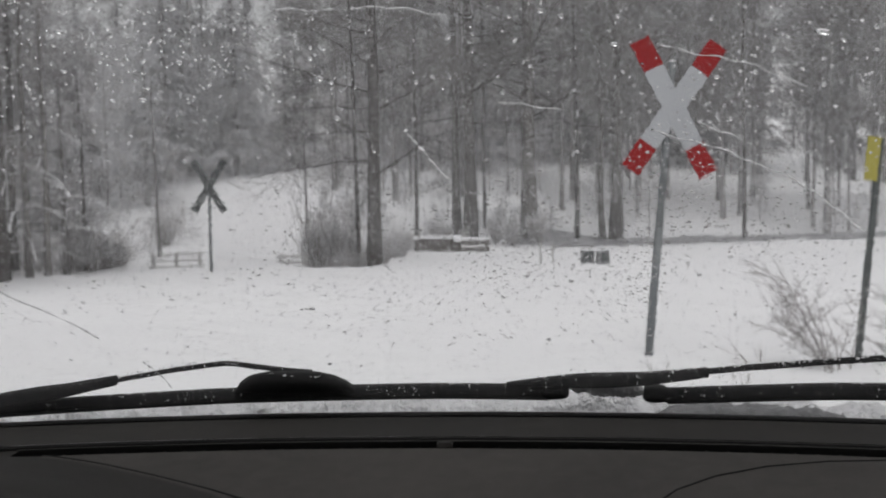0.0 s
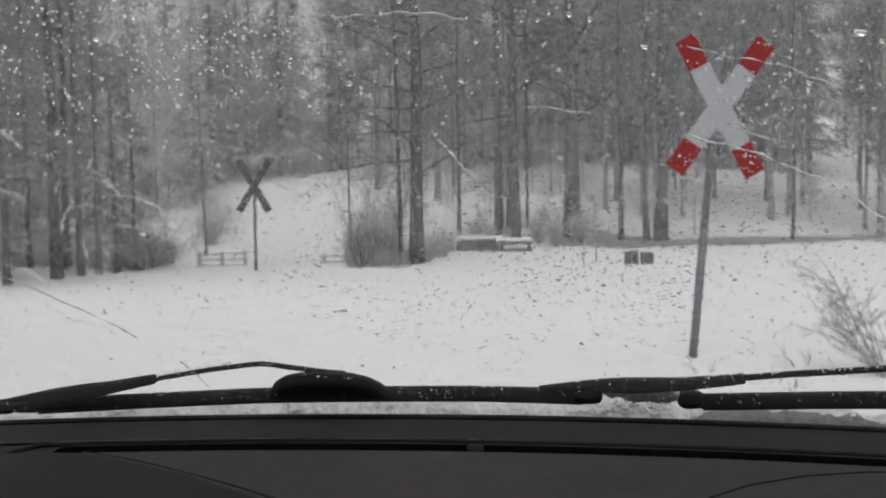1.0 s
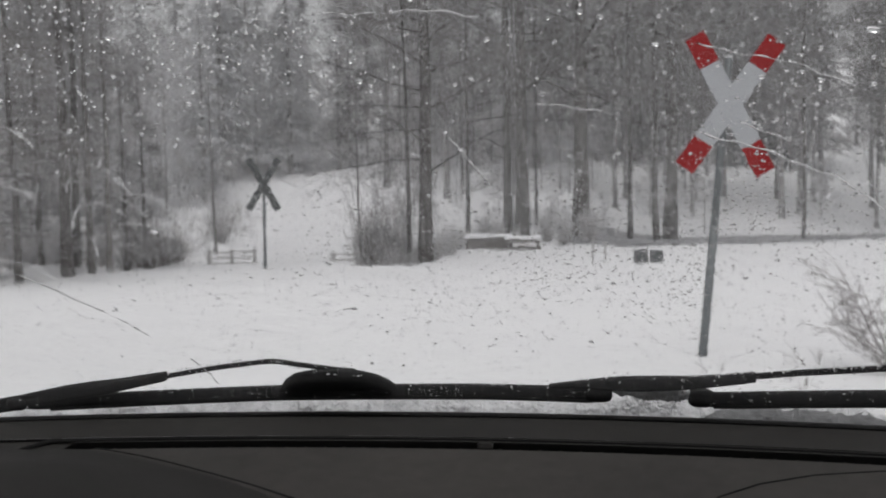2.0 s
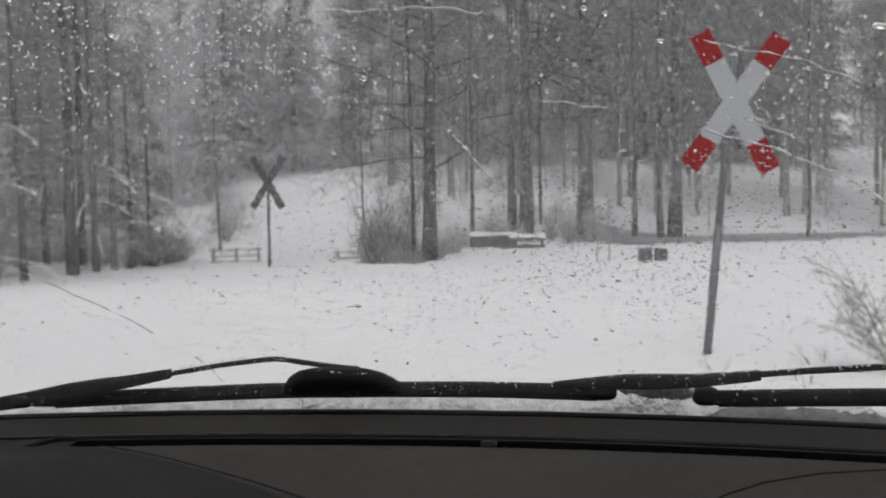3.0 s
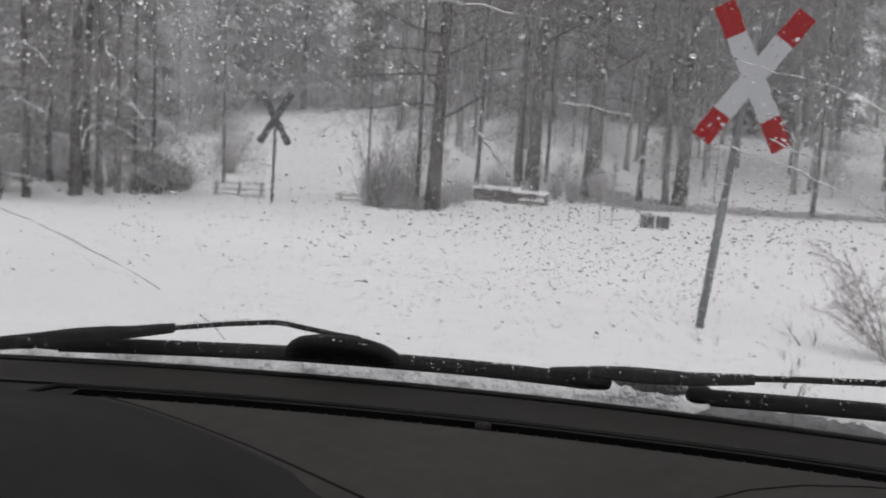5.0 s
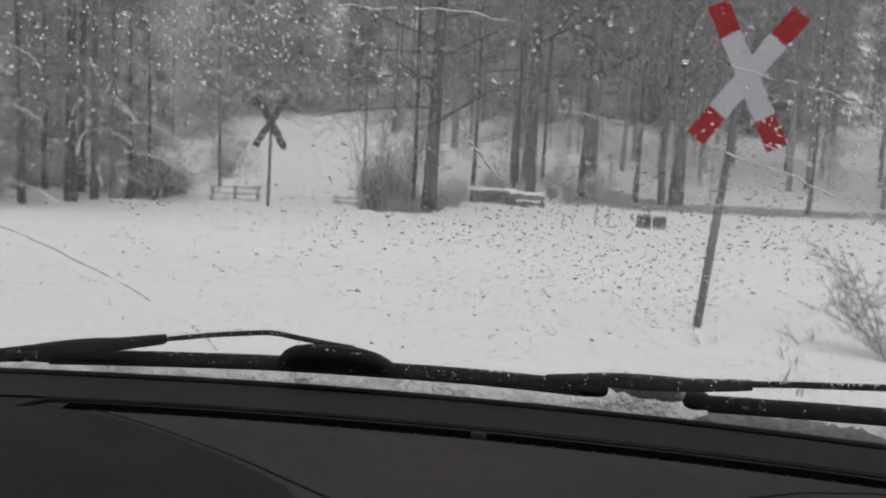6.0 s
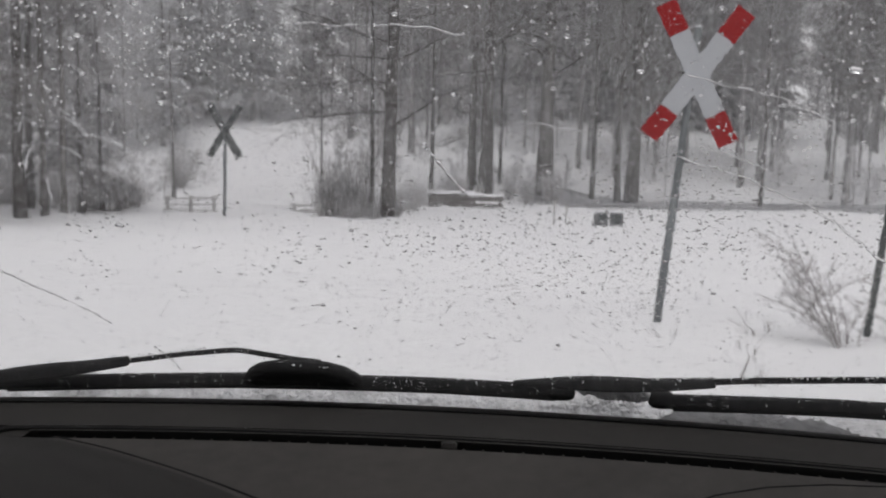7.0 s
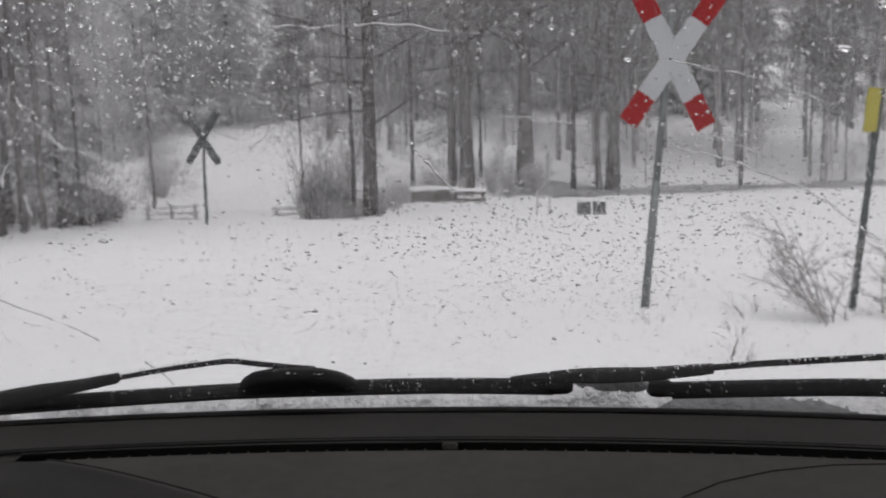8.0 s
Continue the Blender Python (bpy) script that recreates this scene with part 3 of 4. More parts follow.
BUSHES = [shrub("bush", 410 + i, 2.1, 16, "dense bare bush with snow-dusted twigs at the field's edge", (0, 0), BRUSH, .012, .36, 190, .018) for i in range(2)]
for i, ob in enumerate(BUSHES):
    ob.matrix_world = spot(bearing(642 + 40 * i), 23.4, 0, 0, .42)
    tagged(ob, category="bush", group="bushes at the field's edge")
for px, d, s in ((690, 21.9, .38), (725, 21.9, .36), (755, 22.2, .45), (770, 23.3, .5),
                 (788, 25.6, .5), (875, 27.5, .38), (850, 28, .45), (905, 28, .25), (800, 27, .5),
                 (5, 21.2, .35), (35, 21.5, .35), (165, 23.5, .45), (70, 22.5, .4),
                 (110, 24, .4), (225, 23.5, .5), (-30, 20, .6), (305, 25, .35), (385, 31, .7), (960, 28, .45), (1040, 28.6, .5), (990, 27.5, .4)):
    plant(BUSHES[rng.randint(0, 1)], spot(bearing(px), d, 0, rng.uniform(0, 360), s))

UPRIGHT = shrub("bush", 415, 1.75, 15, "dark bare bush of thin upright stems with clotted snow", (0, 0), BUSH_TWIGS, .012, .24, 44, .020)
UPRIGHT.matrix_world = spot(bearing(650), 22.3)
tagged(UPRIGHT, category="bush", group="bushes at the field's edge")
for px, d, wide, high in ((640, 23.0, .7, .8), (636, 22.6, .8, 1.25), (656, 22.9, .9, 1.45), (664, 22.5, .9, 1.35), (679, 22.9, .8, 1.3), (694, 22.6, .8, 1.15), (706, 23.0, .7, 1.0), (716, 22.8, .7, .85), (735, 22.6, .7, .42),
                          (212, 21.6, .9, .55), (238, 22.2, 1.0, .9), (256, 21.8, .8, .7), (272, 22.6, 1.0, .8), (290, 23.2, .9, .5), (308, 24.0, .8, .4),
                          (150, 23.0, .9, .7), (92, 23.0, .9, .6), (40, 22.4, .9, .5)):
    plant(UPRIGHT, spot(bearing(px), d, 0, px * 7) @ Matrix.Diagonal((wide, wide, high, 1)))


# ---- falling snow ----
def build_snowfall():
    """Flakes packed into a wedge of the camera's view, as haze before the wood."""
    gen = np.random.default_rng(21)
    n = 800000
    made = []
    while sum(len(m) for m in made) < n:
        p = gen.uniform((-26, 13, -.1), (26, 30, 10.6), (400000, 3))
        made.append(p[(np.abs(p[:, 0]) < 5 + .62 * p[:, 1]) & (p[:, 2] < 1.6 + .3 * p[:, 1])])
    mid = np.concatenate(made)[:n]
    size = gen.uniform(.008, .0155, (n, 1, 1))
    corners = gen.normal(0, 1, (n, 3, 3))
    corners -= corners.mean(axis=1, keepdims=True)
    corners *= size / np.linalg.norm(corners, axis=2).mean(axis=1)[:, None, None]
    me = bpy.data.meshes.new("snowfall")
    me.vertices.add(3 * n)
    me.vertices.foreach_set("co", (mid[:, None, :] + corners).astype(np.float32).ravel())
    me.loops.add(3 * n)
    me.loops.foreach_set("vertex_index", np.arange(3 * n, dtype=np.int32))
    me.polygons.add(n)
    me.polygons.foreach_set("loop_start", np.arange(0, 3 * n, 3, dtype=np.int32))
    me.update(calc_edges=True)
    me.materials.append(FLAKE)
    tagged(new("snowfall", me), "snowflakes packed in the camera's view as haze before the wood", "snowfall", kind="stuff")


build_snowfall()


# ---- railway furniture ----
def cross_boards(parent, length, width, angle, lean, centre, face, tips, back_side):
    """Two crossed boards; the ends are red on the front."""
    for i, sg in enumerate((1, -1)):
        m = Matrix.Translation(centre) @ pose(0, 0, 0, 0, lean, 0) @ pose(0, 0.004 * i * back_side, 0, 0, sg * angle, 0)
        g = Geo()
        g.box(m, width, .008, length - 2 * tips - .004, .002)
        board = part("board", g, face, parent, smooth=False)
        for end in (1, -1):
            g = Geo()
            g.box(m @ Matrix.Translation((0, 0, end * (length - tips) / 2)), width, .008, tips, .002)
            part("red_end", g, SIGN_RED if back_side > 0 else face, board, "red board end" if back_side > 0 else "", smooth=False)


def crossing_sign():
    t = thing("level_crossing_sign", "red and white crossed boards on a leaning galvanised post", "road sign", pose(2.025, 8.06, 0.0))
    lean = pose(0, 0, 0, 0, 5.05, 0)
    g = Geo()
    g.tube([lean @ Vector((0, .06, z)) for z in (-.4, 1.2)], .041, 14)
    g.tube([lean @ Vector((0, .06, z)) for z in (1.2, 2.84)], .036, 14)
    part("post", g, ZINC, t)
    g = Geo()
    g.tube([lean @ Vector((0, .06, z)) for z in (2.841, 2.850, 2.858)], [.037, .034, .015], 14)
    part("post_cap", g, SNOW_CAP, t, "cap of snow on the post")
    for z in (2.24, 2.52):
        g = Geo()
        g.tube([lean @ Vector((0, .06, z - .02)), lean @ Vector((0, .06, z + .02))], .046, 14)
        g.box(lean @ Matrix.Translation((0, .034, z)), .06, .04, .035, .004)
        part("clamp", g, DARK_STEEL, t)
    cross_boards(t, 1.50, .205, 31.5, 4.6, (.245, .0, 2.375), SIGN_WHITE, .315, 1)
    return t


def far_sign():
    t = thing("level_crossing_sign", "grey back of a crossed-board sign on a steel post", "road sign", pose(-5.64, 19.45, 0))
    g = Geo()
    g.tube([(0, 0, -.2), (.03, 0, 2.16)], .038, 12)
    part("post", g, ZINC, t)
    cross_boards(t, 1.42, .17, 31, 1.0, (.03, -.05, 2.04), GREY_STEEL, .33, -1)
    g = Geo()
    g.box(pose(.03, -.025, 2.04), .09, .03, .12, .005)
    part("clamp", g, DARK_STEEL, t)
    return t


crossing_sign()
far_sign()


def marker_post():
    t = thing("marker_post", "dark steel marker post with narrow yellow plate", "marker post", pose(3.99, 7.84, ground_z(3.99, 7.84)))
    lean = pose(0, 0, 0, 0, 5.6, 0)
    g = Geo()
    g.box(lean @ Matrix.Translation((0, 0, .95)), .055, .045, 2.42, .006)
    part("post", g, DARK_STEEL, t, smooth=False)
    for z, w, h, x, y in ((1.95, .185, .42, -.06, -.03),):
        g = Geo()
        g.box(lean @ Matrix.Translation((x, y, z)) @ pose(0, 0, 0, 0, 0, 12), w, .008, h, .002)
        part("plate", g, YELLOW, t, "yellow enamel plate", smooth=False)
    return t


marker_post()


def casing(m):
    """A low black trackside box with a lid and a foot."""
    t = thing("trackside_box", "small black trackside box half sunk in snow", "box", m, "trackside boxes")
    g = Geo()
    g.box(pose(0, 0, .13), .29, .26, .34, .02)
    part("casing", g, BLACK_BOX, t, smooth=False)
    g = Geo()
    g.box(pose(0, -.135, .16), .17, .02, .18, .008)
    part("front_cover", g, DARK_STEEL, t, "dull front cover", smooth=False)
    g = Geo()
    g.box(pose(0, 0, .315), .31, .28, .03, .012)
    part("lid", g, SNOW_CAP, t, "thin snow on the lid", smooth=False)
    return t


box = casing(pose(3.42, 19.6, ground_z(3.42, 19.6), 0, 0, 4))
copy_thing(box, pose(3.79, 19.6, ground_z(3.79, 19.6), 0, 0, -5))


def stake(m):
    t = thing("stake", "thin wooden stake standing in the snow", "stake", m, "stakes")
    g = Geo()
    g.tube([(0, 0, -.1), (.01, 0, .3), (.02, 0, .62)], [.022, .02, .017], 6)
    part("shaft", g, WOOD, t)
    return t


first_stake = stake(spot(bearing(1041), 19.8))
copy_thing(first_stake, spot(bearing(1063), 20.2, .12))


def rail_fence(m, length, height, boards, label, posts=3, tall=.10, capped=True, mat=None):
    """A short timber rail: posts, boards and a cap of snow."""
    t = thing("rail_fence", label, "fence", m)
    for k in range(posts):
        g = Geo()
        g.box(pose(-length / 2 + .1 + (length - .2) * k / (posts - 1), 0, height / 2 - .1), .08, .08, height + .12, .012)
        part("post", g, mat or WOOD, t, smooth=False)
    for k in range(boards):
        z = height - .10 - k * (height - .08) / max(1, boards)
        g = Geo()
        g.box(pose(0, -.075, z, 0, .9 * (k - 1), 0), length, .04, tall, .008)
        part("board", g, mat or WOOD, t, smooth=False)
    if not capped:
        return t
    g = Geo()
    n = 16
    sheet(g, [[Vector((-length / 2 + length * i / n, w, height + h + .015 * noise.noise(Vector((i * .6, w * 9, 0)))))
               for i in range(n + 1)] for w, h in ((-.12, -.035), (-.11, .03), (-.03, .065), (.06, .03), (.075, -.03))])
    part("snow_cap", g, SNOW_CAP, t, "ridge of snow on the rail")
    return t


rail_fence(spot(bearing(400), 22.0, .12, 12), 1.35, .54, 3, "low timber rail half buried in snow beside the sign", 3, .045, False, SNOWY_WOOD)
rail_fence(spot(bearing(603), 22.3, .04, -14), .95, .50, 3, "short timber rail half buried in snow by the bushes", 2, .07, False, SNOWY_WOOD)
rail_fence(spot(bearing(858), 25.2, .10, 3), 1.45, .62, 4, "stacked timber boards under a thick ridge of snow", 3, .15, True, DARK_WOOD)
rail_fence(spot(bearing(918), 24.9, .12, -7), 1.1, .50, 2, "weathered timber rail with broken snow on it", 2, .13, True, DARK_WOOD)


# ---- the car ----
SLOPE = radians(45)
car = thing("car", "parked car interior with dark plastic dashboard and wet windshield", "car")


def edge_y(x):
    """Where the dashboard meets the windshield, across the car."""
    u = x + .03
    return .840 - .069 * u - .17 * u * u


def glass_point(x, z):
    return Vector((x, edge_y(x) + .042 - (z - 1.205) / math.tan(SLOPE), z))


def spread(a, b, n):
    return [a + (b - a) * i / (n - 1) for i in range(n)]


def build_dashboard():
    xs = spread(-.80, .74, 60)
    dash = part("dashboard", Geo(), DASH, car, "dark grey grained plastic dashboard")
    g = Geo()
    rows = []
    for v, z in ((-.004, 1.195), (-.003, 1.2080), (.004, 1.2108), (.02, 1.2118), (.05, 1.2124), (.086, 1.2122)):
        rows.append([Vector((x, edge_y(x) - v, z)) for x in xs])
    sheet(g, rows)
    g2 = Geo()
    rows = []
    for v, z in ((.112, 1.198), (.112, 1.2065), (.116, 1.2085), (.14, 1.2065), (.20, 1.199), (.28, 1.186), (.36, 1.166), (.42, 1.13), (.45, 1.05), (.46, .78)):
        rows.append([Vector((x, edge_y(x) - v - .03 * step(.2, .4, v) * math.sin(x * 4), z)) for x in xs])
    sheet(g2, rows)
    part("front_lip", g, DASH, dash)
    part("top_pad", g2, DASH_LIT, dash, "grained dash top, window light painted into its brownish tone")
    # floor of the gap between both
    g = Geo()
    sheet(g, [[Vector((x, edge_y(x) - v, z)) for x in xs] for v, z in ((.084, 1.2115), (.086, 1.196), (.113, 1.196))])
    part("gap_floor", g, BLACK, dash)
    # bridge pieces that leave the long defroster slot open
    for x0, x1, v0, v1, z in ((-.80, -.462, .087, .1125, 1.2085), (.445, .74, .087, .1125, 1.2085), (-.462, .445, .0865, .0985, 1.2105)):
        g = Geo()
        sheet(g, [[Vector((x, edge_y(x) - v, z + (.001 if v == v0 else 0))) for x in spread(x0, x1, 24)] for v in (v0, (v0 + v1) / 2, v1)])
        part("slot_frame", g, DASH, dash)
    g = Geo()
    g.box(pose(-.03, edge_y(-.03) - .105, 1.2085), .016, .014, .006, .0015)
    part("slot_bridge", g, DASH, dash)
    for i in range(44):
        x = -.435 + i * .02
        if abs(x + .03) < .012:
            continue
        g = Geo()
        g.box(pose(x, edge_y(x) - .1055, 1.2005), .0022, .012, .008)
        part("slot_fin", g, DASH_DARK, dash, smooth=False)
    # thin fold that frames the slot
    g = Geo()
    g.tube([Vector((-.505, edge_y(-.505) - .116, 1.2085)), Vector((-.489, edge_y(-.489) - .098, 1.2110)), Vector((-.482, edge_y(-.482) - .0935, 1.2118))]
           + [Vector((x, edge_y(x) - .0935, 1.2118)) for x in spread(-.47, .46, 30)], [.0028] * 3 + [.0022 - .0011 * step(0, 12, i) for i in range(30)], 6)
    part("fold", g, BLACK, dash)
    # instrument hood and its seam
    def pad_z(x, y):
        v = edge_y(x) - y
        knots = ((.112, 1.2085), (.14, 1.2065), (.20, 1.199), (.28, 1.186), (.36, 1.166), (.42, 1.13), (.60, 1.0))
        for (v0, z0), (v1, z1) in zip(knots, knots[1:]):
            if v <= v1:
                return z0 + (z1 - z0) * (v - v0) / (v1 - v0)
        return 1.0

    def hood_limit(x):
        return .7285 - .62 * (x + .44) ** 1.25 if x > -.44 else .7285 + .03 * (x + .44)

    g = Geo()
    rows = []
    for i in range(26):
        f = i / 25
        row = []
        for k in range(40):
            x = -.80 + .68 * k / 39
            y = hood_limit(x) - f * .22
            rise = (.028 * step(0, .13, f * .22) + .0035 * step(0, .006, f * .22)) * (1 - .9 * step(-.30, -.16, x))
            row.append(Vector((x, y, pad_z(x, y) - .0015 + rise)))
        rows.append(row)
    sheet(g, rows)
    part("instrument_hood", g, DASH_DARK, dash, "darker instrument hood")
    g = Geo()
    g.tube([Vector((x, hood_limit(x) + .001, pad_z(x, hood_limit(x)) - .0004)) for x in spread(-.43, -.125, 30)], .0016, 6)
    part("seam", g, BLACK, dash)
    g = Geo()
    seam = [(.12, .575), (.17, .621), (.21, .643), (.262, .658), (.321, .664), (.40, .66), (.48, .645)]
    g.tube([Vector((x, y, pad_z(x, y) - .0002)) for x, y in seam], .0014, 6)
    part("seam", g, BLACK, dash)


def build_windshield():
    xs = spread(-.80, .74, 40)
    g = Geo()
    rows = [[glass_point(x, z) for x in xs] for z in spread(1.175, 1.90, 24)]
    outer = [[p + Vector((0, .0004 * math.sin(SLOPE), .0004 * math.cos(SLOPE))) for p in r] for r in rows]
    sheet(g, outer[::-1])
    sheet(g, rows)
    pane = part("windshield", g, GLASS, car, "wet misted windshield glass")
    pane.visible_shadow = False
    g = Geo()
    sheet(g, [[Vector((x, edge_y(x) + dy, z)) for x in xs] for dy, z in ((.001, 1.2112), (.004, 1.2125), (.012, 1.2128), (.020, 1.208), (.030, 1.188))])
    part("seal", g, RUBBER, car, "black rubber windshield seal")


def build_shell():
    """Cabin round the camera: floor, sides with window openings, rear, roof, and the bonnet outside."""
    g = Geo()
    g.box(pose(-.03, -.9, .42), 1.62, 3.4, .06, .01)
    part("floor_pan", g, LINING, car, smooth=False)
    g = Geo()
    rows = [[Vector((x, y, 1.885 - .05 * ((x + .03) / .8) ** 2 - .03 * step(.0, .2, y))) for x in spread(-.80, .74, 20)] for y in spread(-2.5, .20, 14)]
    sheet(g, rows)
    sheet(g, [[p + Vector((0, 0, .03)) for p in r] for r in rows])
    part("roof", g, LINING, car, "pale fabric roof lining")
    for x in (-.83, .77):
        g = Geo()
        g.box(pose(x, -.85, .78), .06, 3.3, .74, .01)
        g.box(pose(x, -.95, 1.84), .06, 3.1, .10, .01)
        for y in (-.75, -1.6, -2.45):
            g.box(pose(x, y, 1.48), .06, .12, .68, .01)
        part("side_panel", g, LINING, car, smooth=False)
        g = Geo()
        a, b = glass_point(x, 1.16), glass_point(x, 1.86)
        g.tube([a + Vector((0, -.02, 0)), a.lerp(b, .5), b + Vector((0, -.02, 0))], .035, 8)
        part("pillar", g, LINING, car)
    g = Geo()
    g.box(pose(-.03, -2.52, 1.15), 1.62, .06, 1.5, .01)
    part("rear_panel", g, LINING, car, smooth=False)
    g = Geo()
    xs = spread(-.82, .76, 30)
    sheet(g, [[Vector((x, edge_y(x) + d, z - .05 * ((x + .03) / .8) ** 2)) for x in xs]
              for d, z in ((.02, 1.165), (.10, 1.160), (.22, 1.13), (.5, 1.06), (.8, .97), (1.0, .86), (1.06, .70), (1.06, .40))])
    part("bonnet", g, PAINT, car, "sloping painted bonnet")
    g = Geo()
    def lump(x, d):
        rough = .011 * noise.noise(Vector((x * 22, d * 30, 1))) + .007 * noise.noise(Vector((x * 60, d * 70, 4))) + .004 * noise.noise(Vector((x * 160, d * 160, 7)))
        mound = .024 * math.exp(-((x - .155) / .045) ** 2) * math.exp(-((d - .085) / .035) ** 2)
        return 1.5 * rough * (1 if .03 < d < .3 else .2) + mound + .004

    sheet(g, [[Vector((x, edge_y(x) + d, z + lump(x, d) - .02 * ((x + .03) / .8) ** 2)) for x in spread(-.80, .74, 300)]
              for d, z in ((.046, 1.170), (.052, 1.192), (.060, 1.203), (.068, 1.207), (.076, 1.2085), (.085, 1.208), (.095, 1.207), (.11, 1.204), (.125, 1.2),
                           (.14, 1.197), (.2, 1.18), (.3, 1.15), (.5, 1.09), (.8, 1.0), (.98, .90))])
    part("cowl_snow", g, SLUSH, car, "wet snow lying against the windshield")
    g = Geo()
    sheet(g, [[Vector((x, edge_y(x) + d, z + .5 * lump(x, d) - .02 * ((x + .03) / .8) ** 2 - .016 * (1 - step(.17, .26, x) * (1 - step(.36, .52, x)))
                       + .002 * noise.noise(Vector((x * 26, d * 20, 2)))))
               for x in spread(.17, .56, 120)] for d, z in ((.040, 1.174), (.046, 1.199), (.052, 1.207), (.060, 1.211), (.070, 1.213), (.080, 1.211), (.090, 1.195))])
    part("grey_slush", g, DARK_SLUSH, car, "dark grey slush under the wiper")
    # rear-view mirror
    g = Geo()
    bm = bmesh.new()
    bmesh.ops.create_uvsphere(bm, u_segments=20, v_segments=12, radius=1.0)
    g.add(bm, pose(-.056, .272, 1.583) @ Matrix.Diagonal((.030, .022, .022, 1)))
    mirror = part("mirror_foot", g, DASH_DARK, car, "rounded black foot of the rear-view mirror")
    g = Geo()
    g.tube([(-.056, .272, 1.59), (-.053, .28, 1.66), (-.05, .285, 1.745)], [.016, .013, .02], 10)
    part("stem", g, DASH_DARK, mirror)


def on_wiper(x, z, off=.012):
    p = glass_point(x, z)
    return p + Vector((0, off * math.sin(SLOPE), off * math.cos(SLOPE) * .2))


def line_on_glass(knots, n, off):
    """Evenly spread points along a bent line given by x and z on the glass."""
    xs = [k[0] for k in knots]
    out = []
    for x in spread(xs[0], xs[-1], n):
        i = max(k for k in range(len(xs) - 1) if xs[k] <= x + 1e-9)
        f = (x - xs[i]) / (xs[i + 1] - xs[i])
        out.append(on_wiper(x, knots[i][1] + (knots[i + 1][1] - knots[i][1]) * f, off))
    return out


def slab(geo, centres, half_w, half_t):
    """A bar with a rounded rectangular section along a line of points; sizes may change along it."""
    base = len(geo.v)
    n = len(centres)
    section = [(-1, -.6), (-.8, -1), (.8, -1), (1, -.6), (1, .6), (.8, 1), (-.8, 1), (-1, .6)]
    for i, c in enumerate(centres):
        w = half_w[i] if isinstance(half_w, (list, tuple)) else half_w
        h = half_t[i] if isinstance(half_t, (list, tuple)) else half_t
        for a, b in section:
            geo.v.append(c + Vector((0, a * w * .6, b * h)))
    k = len(section)
    for i in range(n - 1):
        for j in range(k):
            geo.f.append((base + i * k + j, base + i * k + (j + 1) % k, base + (i + 1) * k + (j + 1) % k, base + (i + 1) * k + j))
    geo.f.append(tuple(base + j for j in reversed(range(k))))
    geo.f.append(tuple(base + (n - 1) * k + j for j in range(k)))


def end_cap(parent, place, long, deep, tall):
    """The rounded plastic tip of a wiper blade."""
    g = Geo()
    bm = bmesh.new()
    bmesh.ops.create_uvsphere(bm, u_segments=16, v_segments=10, radius=1.0)
    for v in bm.verts:
        v.co = Vector([math.copysign(abs(c) ** .7, c) for c in v.co])
    g.add(bm, Matrix.Translation(place) @ Matrix.Diagonal((long, deep, tall, 1)))
    part("end_cap", g, RUBBER, parent, "rounded plastic blade tip")


def wiper_left():
    w = part("windshield_wiper", Geo(), RUBBER, car, "black windshield wiper resting on the glass")
    g = Geo()
    cs = line_on_glass([(-.592, 1.2205), (-.4873, 1.2241), (-.3828, 1.2279), (-.2783, 1.2318), (-.1413, 1.2332), (-.0408, 1.2342), (.0569, 1.2328), (.111, 1.2309)], 34, .012)
    slab(g, cs, [.004] + [.007] * 32 + [.003], [.004, .0068] + [.0078] * 30 + [.0065, .004])
    part("blade", g, RUBBER, w)
    end_cap(w, cs[-1] + Vector((-.014, 0, .001)), .016, .0085, .0090)
    end_cap(w, cs[0], .013, .007, .0075)
    g = Geo()
    slab(g, [c + Vector((0, -.006, -.0072)) for c in cs[2:-1]], .0012, .0018)
    part("rubber_lip", g, BLACK, w)
    g = Geo()
    cs2 = line_on_glass([(-.645, 1.212), (-.59, 1.2206), (-.536, 1.2323), (-.4624, 1.2434), (-.4029, 1.2551)], 14, .02)
    slab(g, cs2, .008, [.007, .008, .0085] + [.0088] * 6 + [.008, .0072, .0066, .006, .0054])
    part("arm", g, RUBBER, w)
    g = Geo()
    cs2 = line_on_glass([(-.4118, 1.2528), (-.339, 1.2659), (-.2828, 1.2735), (-.2693, 1.2741), (-.2441, 1.2689), (-.2056, 1.262), (-.18, 1.259)], 26, .022)
    slab(g, cs2, .004, .0027)
    part("rod", g, RUBBER, w)
    speckle(w, cs2, 80, 74)
    g = Geo()
    rows = []
    outline = [(-.2725, 1.2365), (-.268, 1.2440), (-.2630, 1.2500), (-.2500, 1.2585), (-.2290, 1.2632), (-.2000, 1.2640), (-.1730, 1.2620), (-.1540, 1.2555), (-.1420, 1.2465), (-.1340, 1.2365)]
    for p in line_on_glass(outline, 34, .0):
        h = p.z - 1.234
        rows.append([on_wiper(p.x, 1.234 + h * a, .008 + .018 * b) for a, b in ((-.3, 1), (.5, 1.05), (.9, .9), (1, .5), (.9, .1), (.4, 0), (-.3, 0))])
    sheet(g, rows)
    part("clip_cover", g, RUBBER, w, "rounded black plastic clip cover")
    # White thread put in for the bright slit of light along the cover's top.
    rime_glint(w, [on_wiper(x, 1.2640 - .9 * max(0, x + .19) ** 1.5, .006) for x in spread(-.215, -.150, 6)], -.0025, 82)
    speckle(w, cs, 130, 71)
    rime_glint(w, cs[1:-1], .0074, 76)
    rime_glint(w, cs2[:12], .0052, 77)


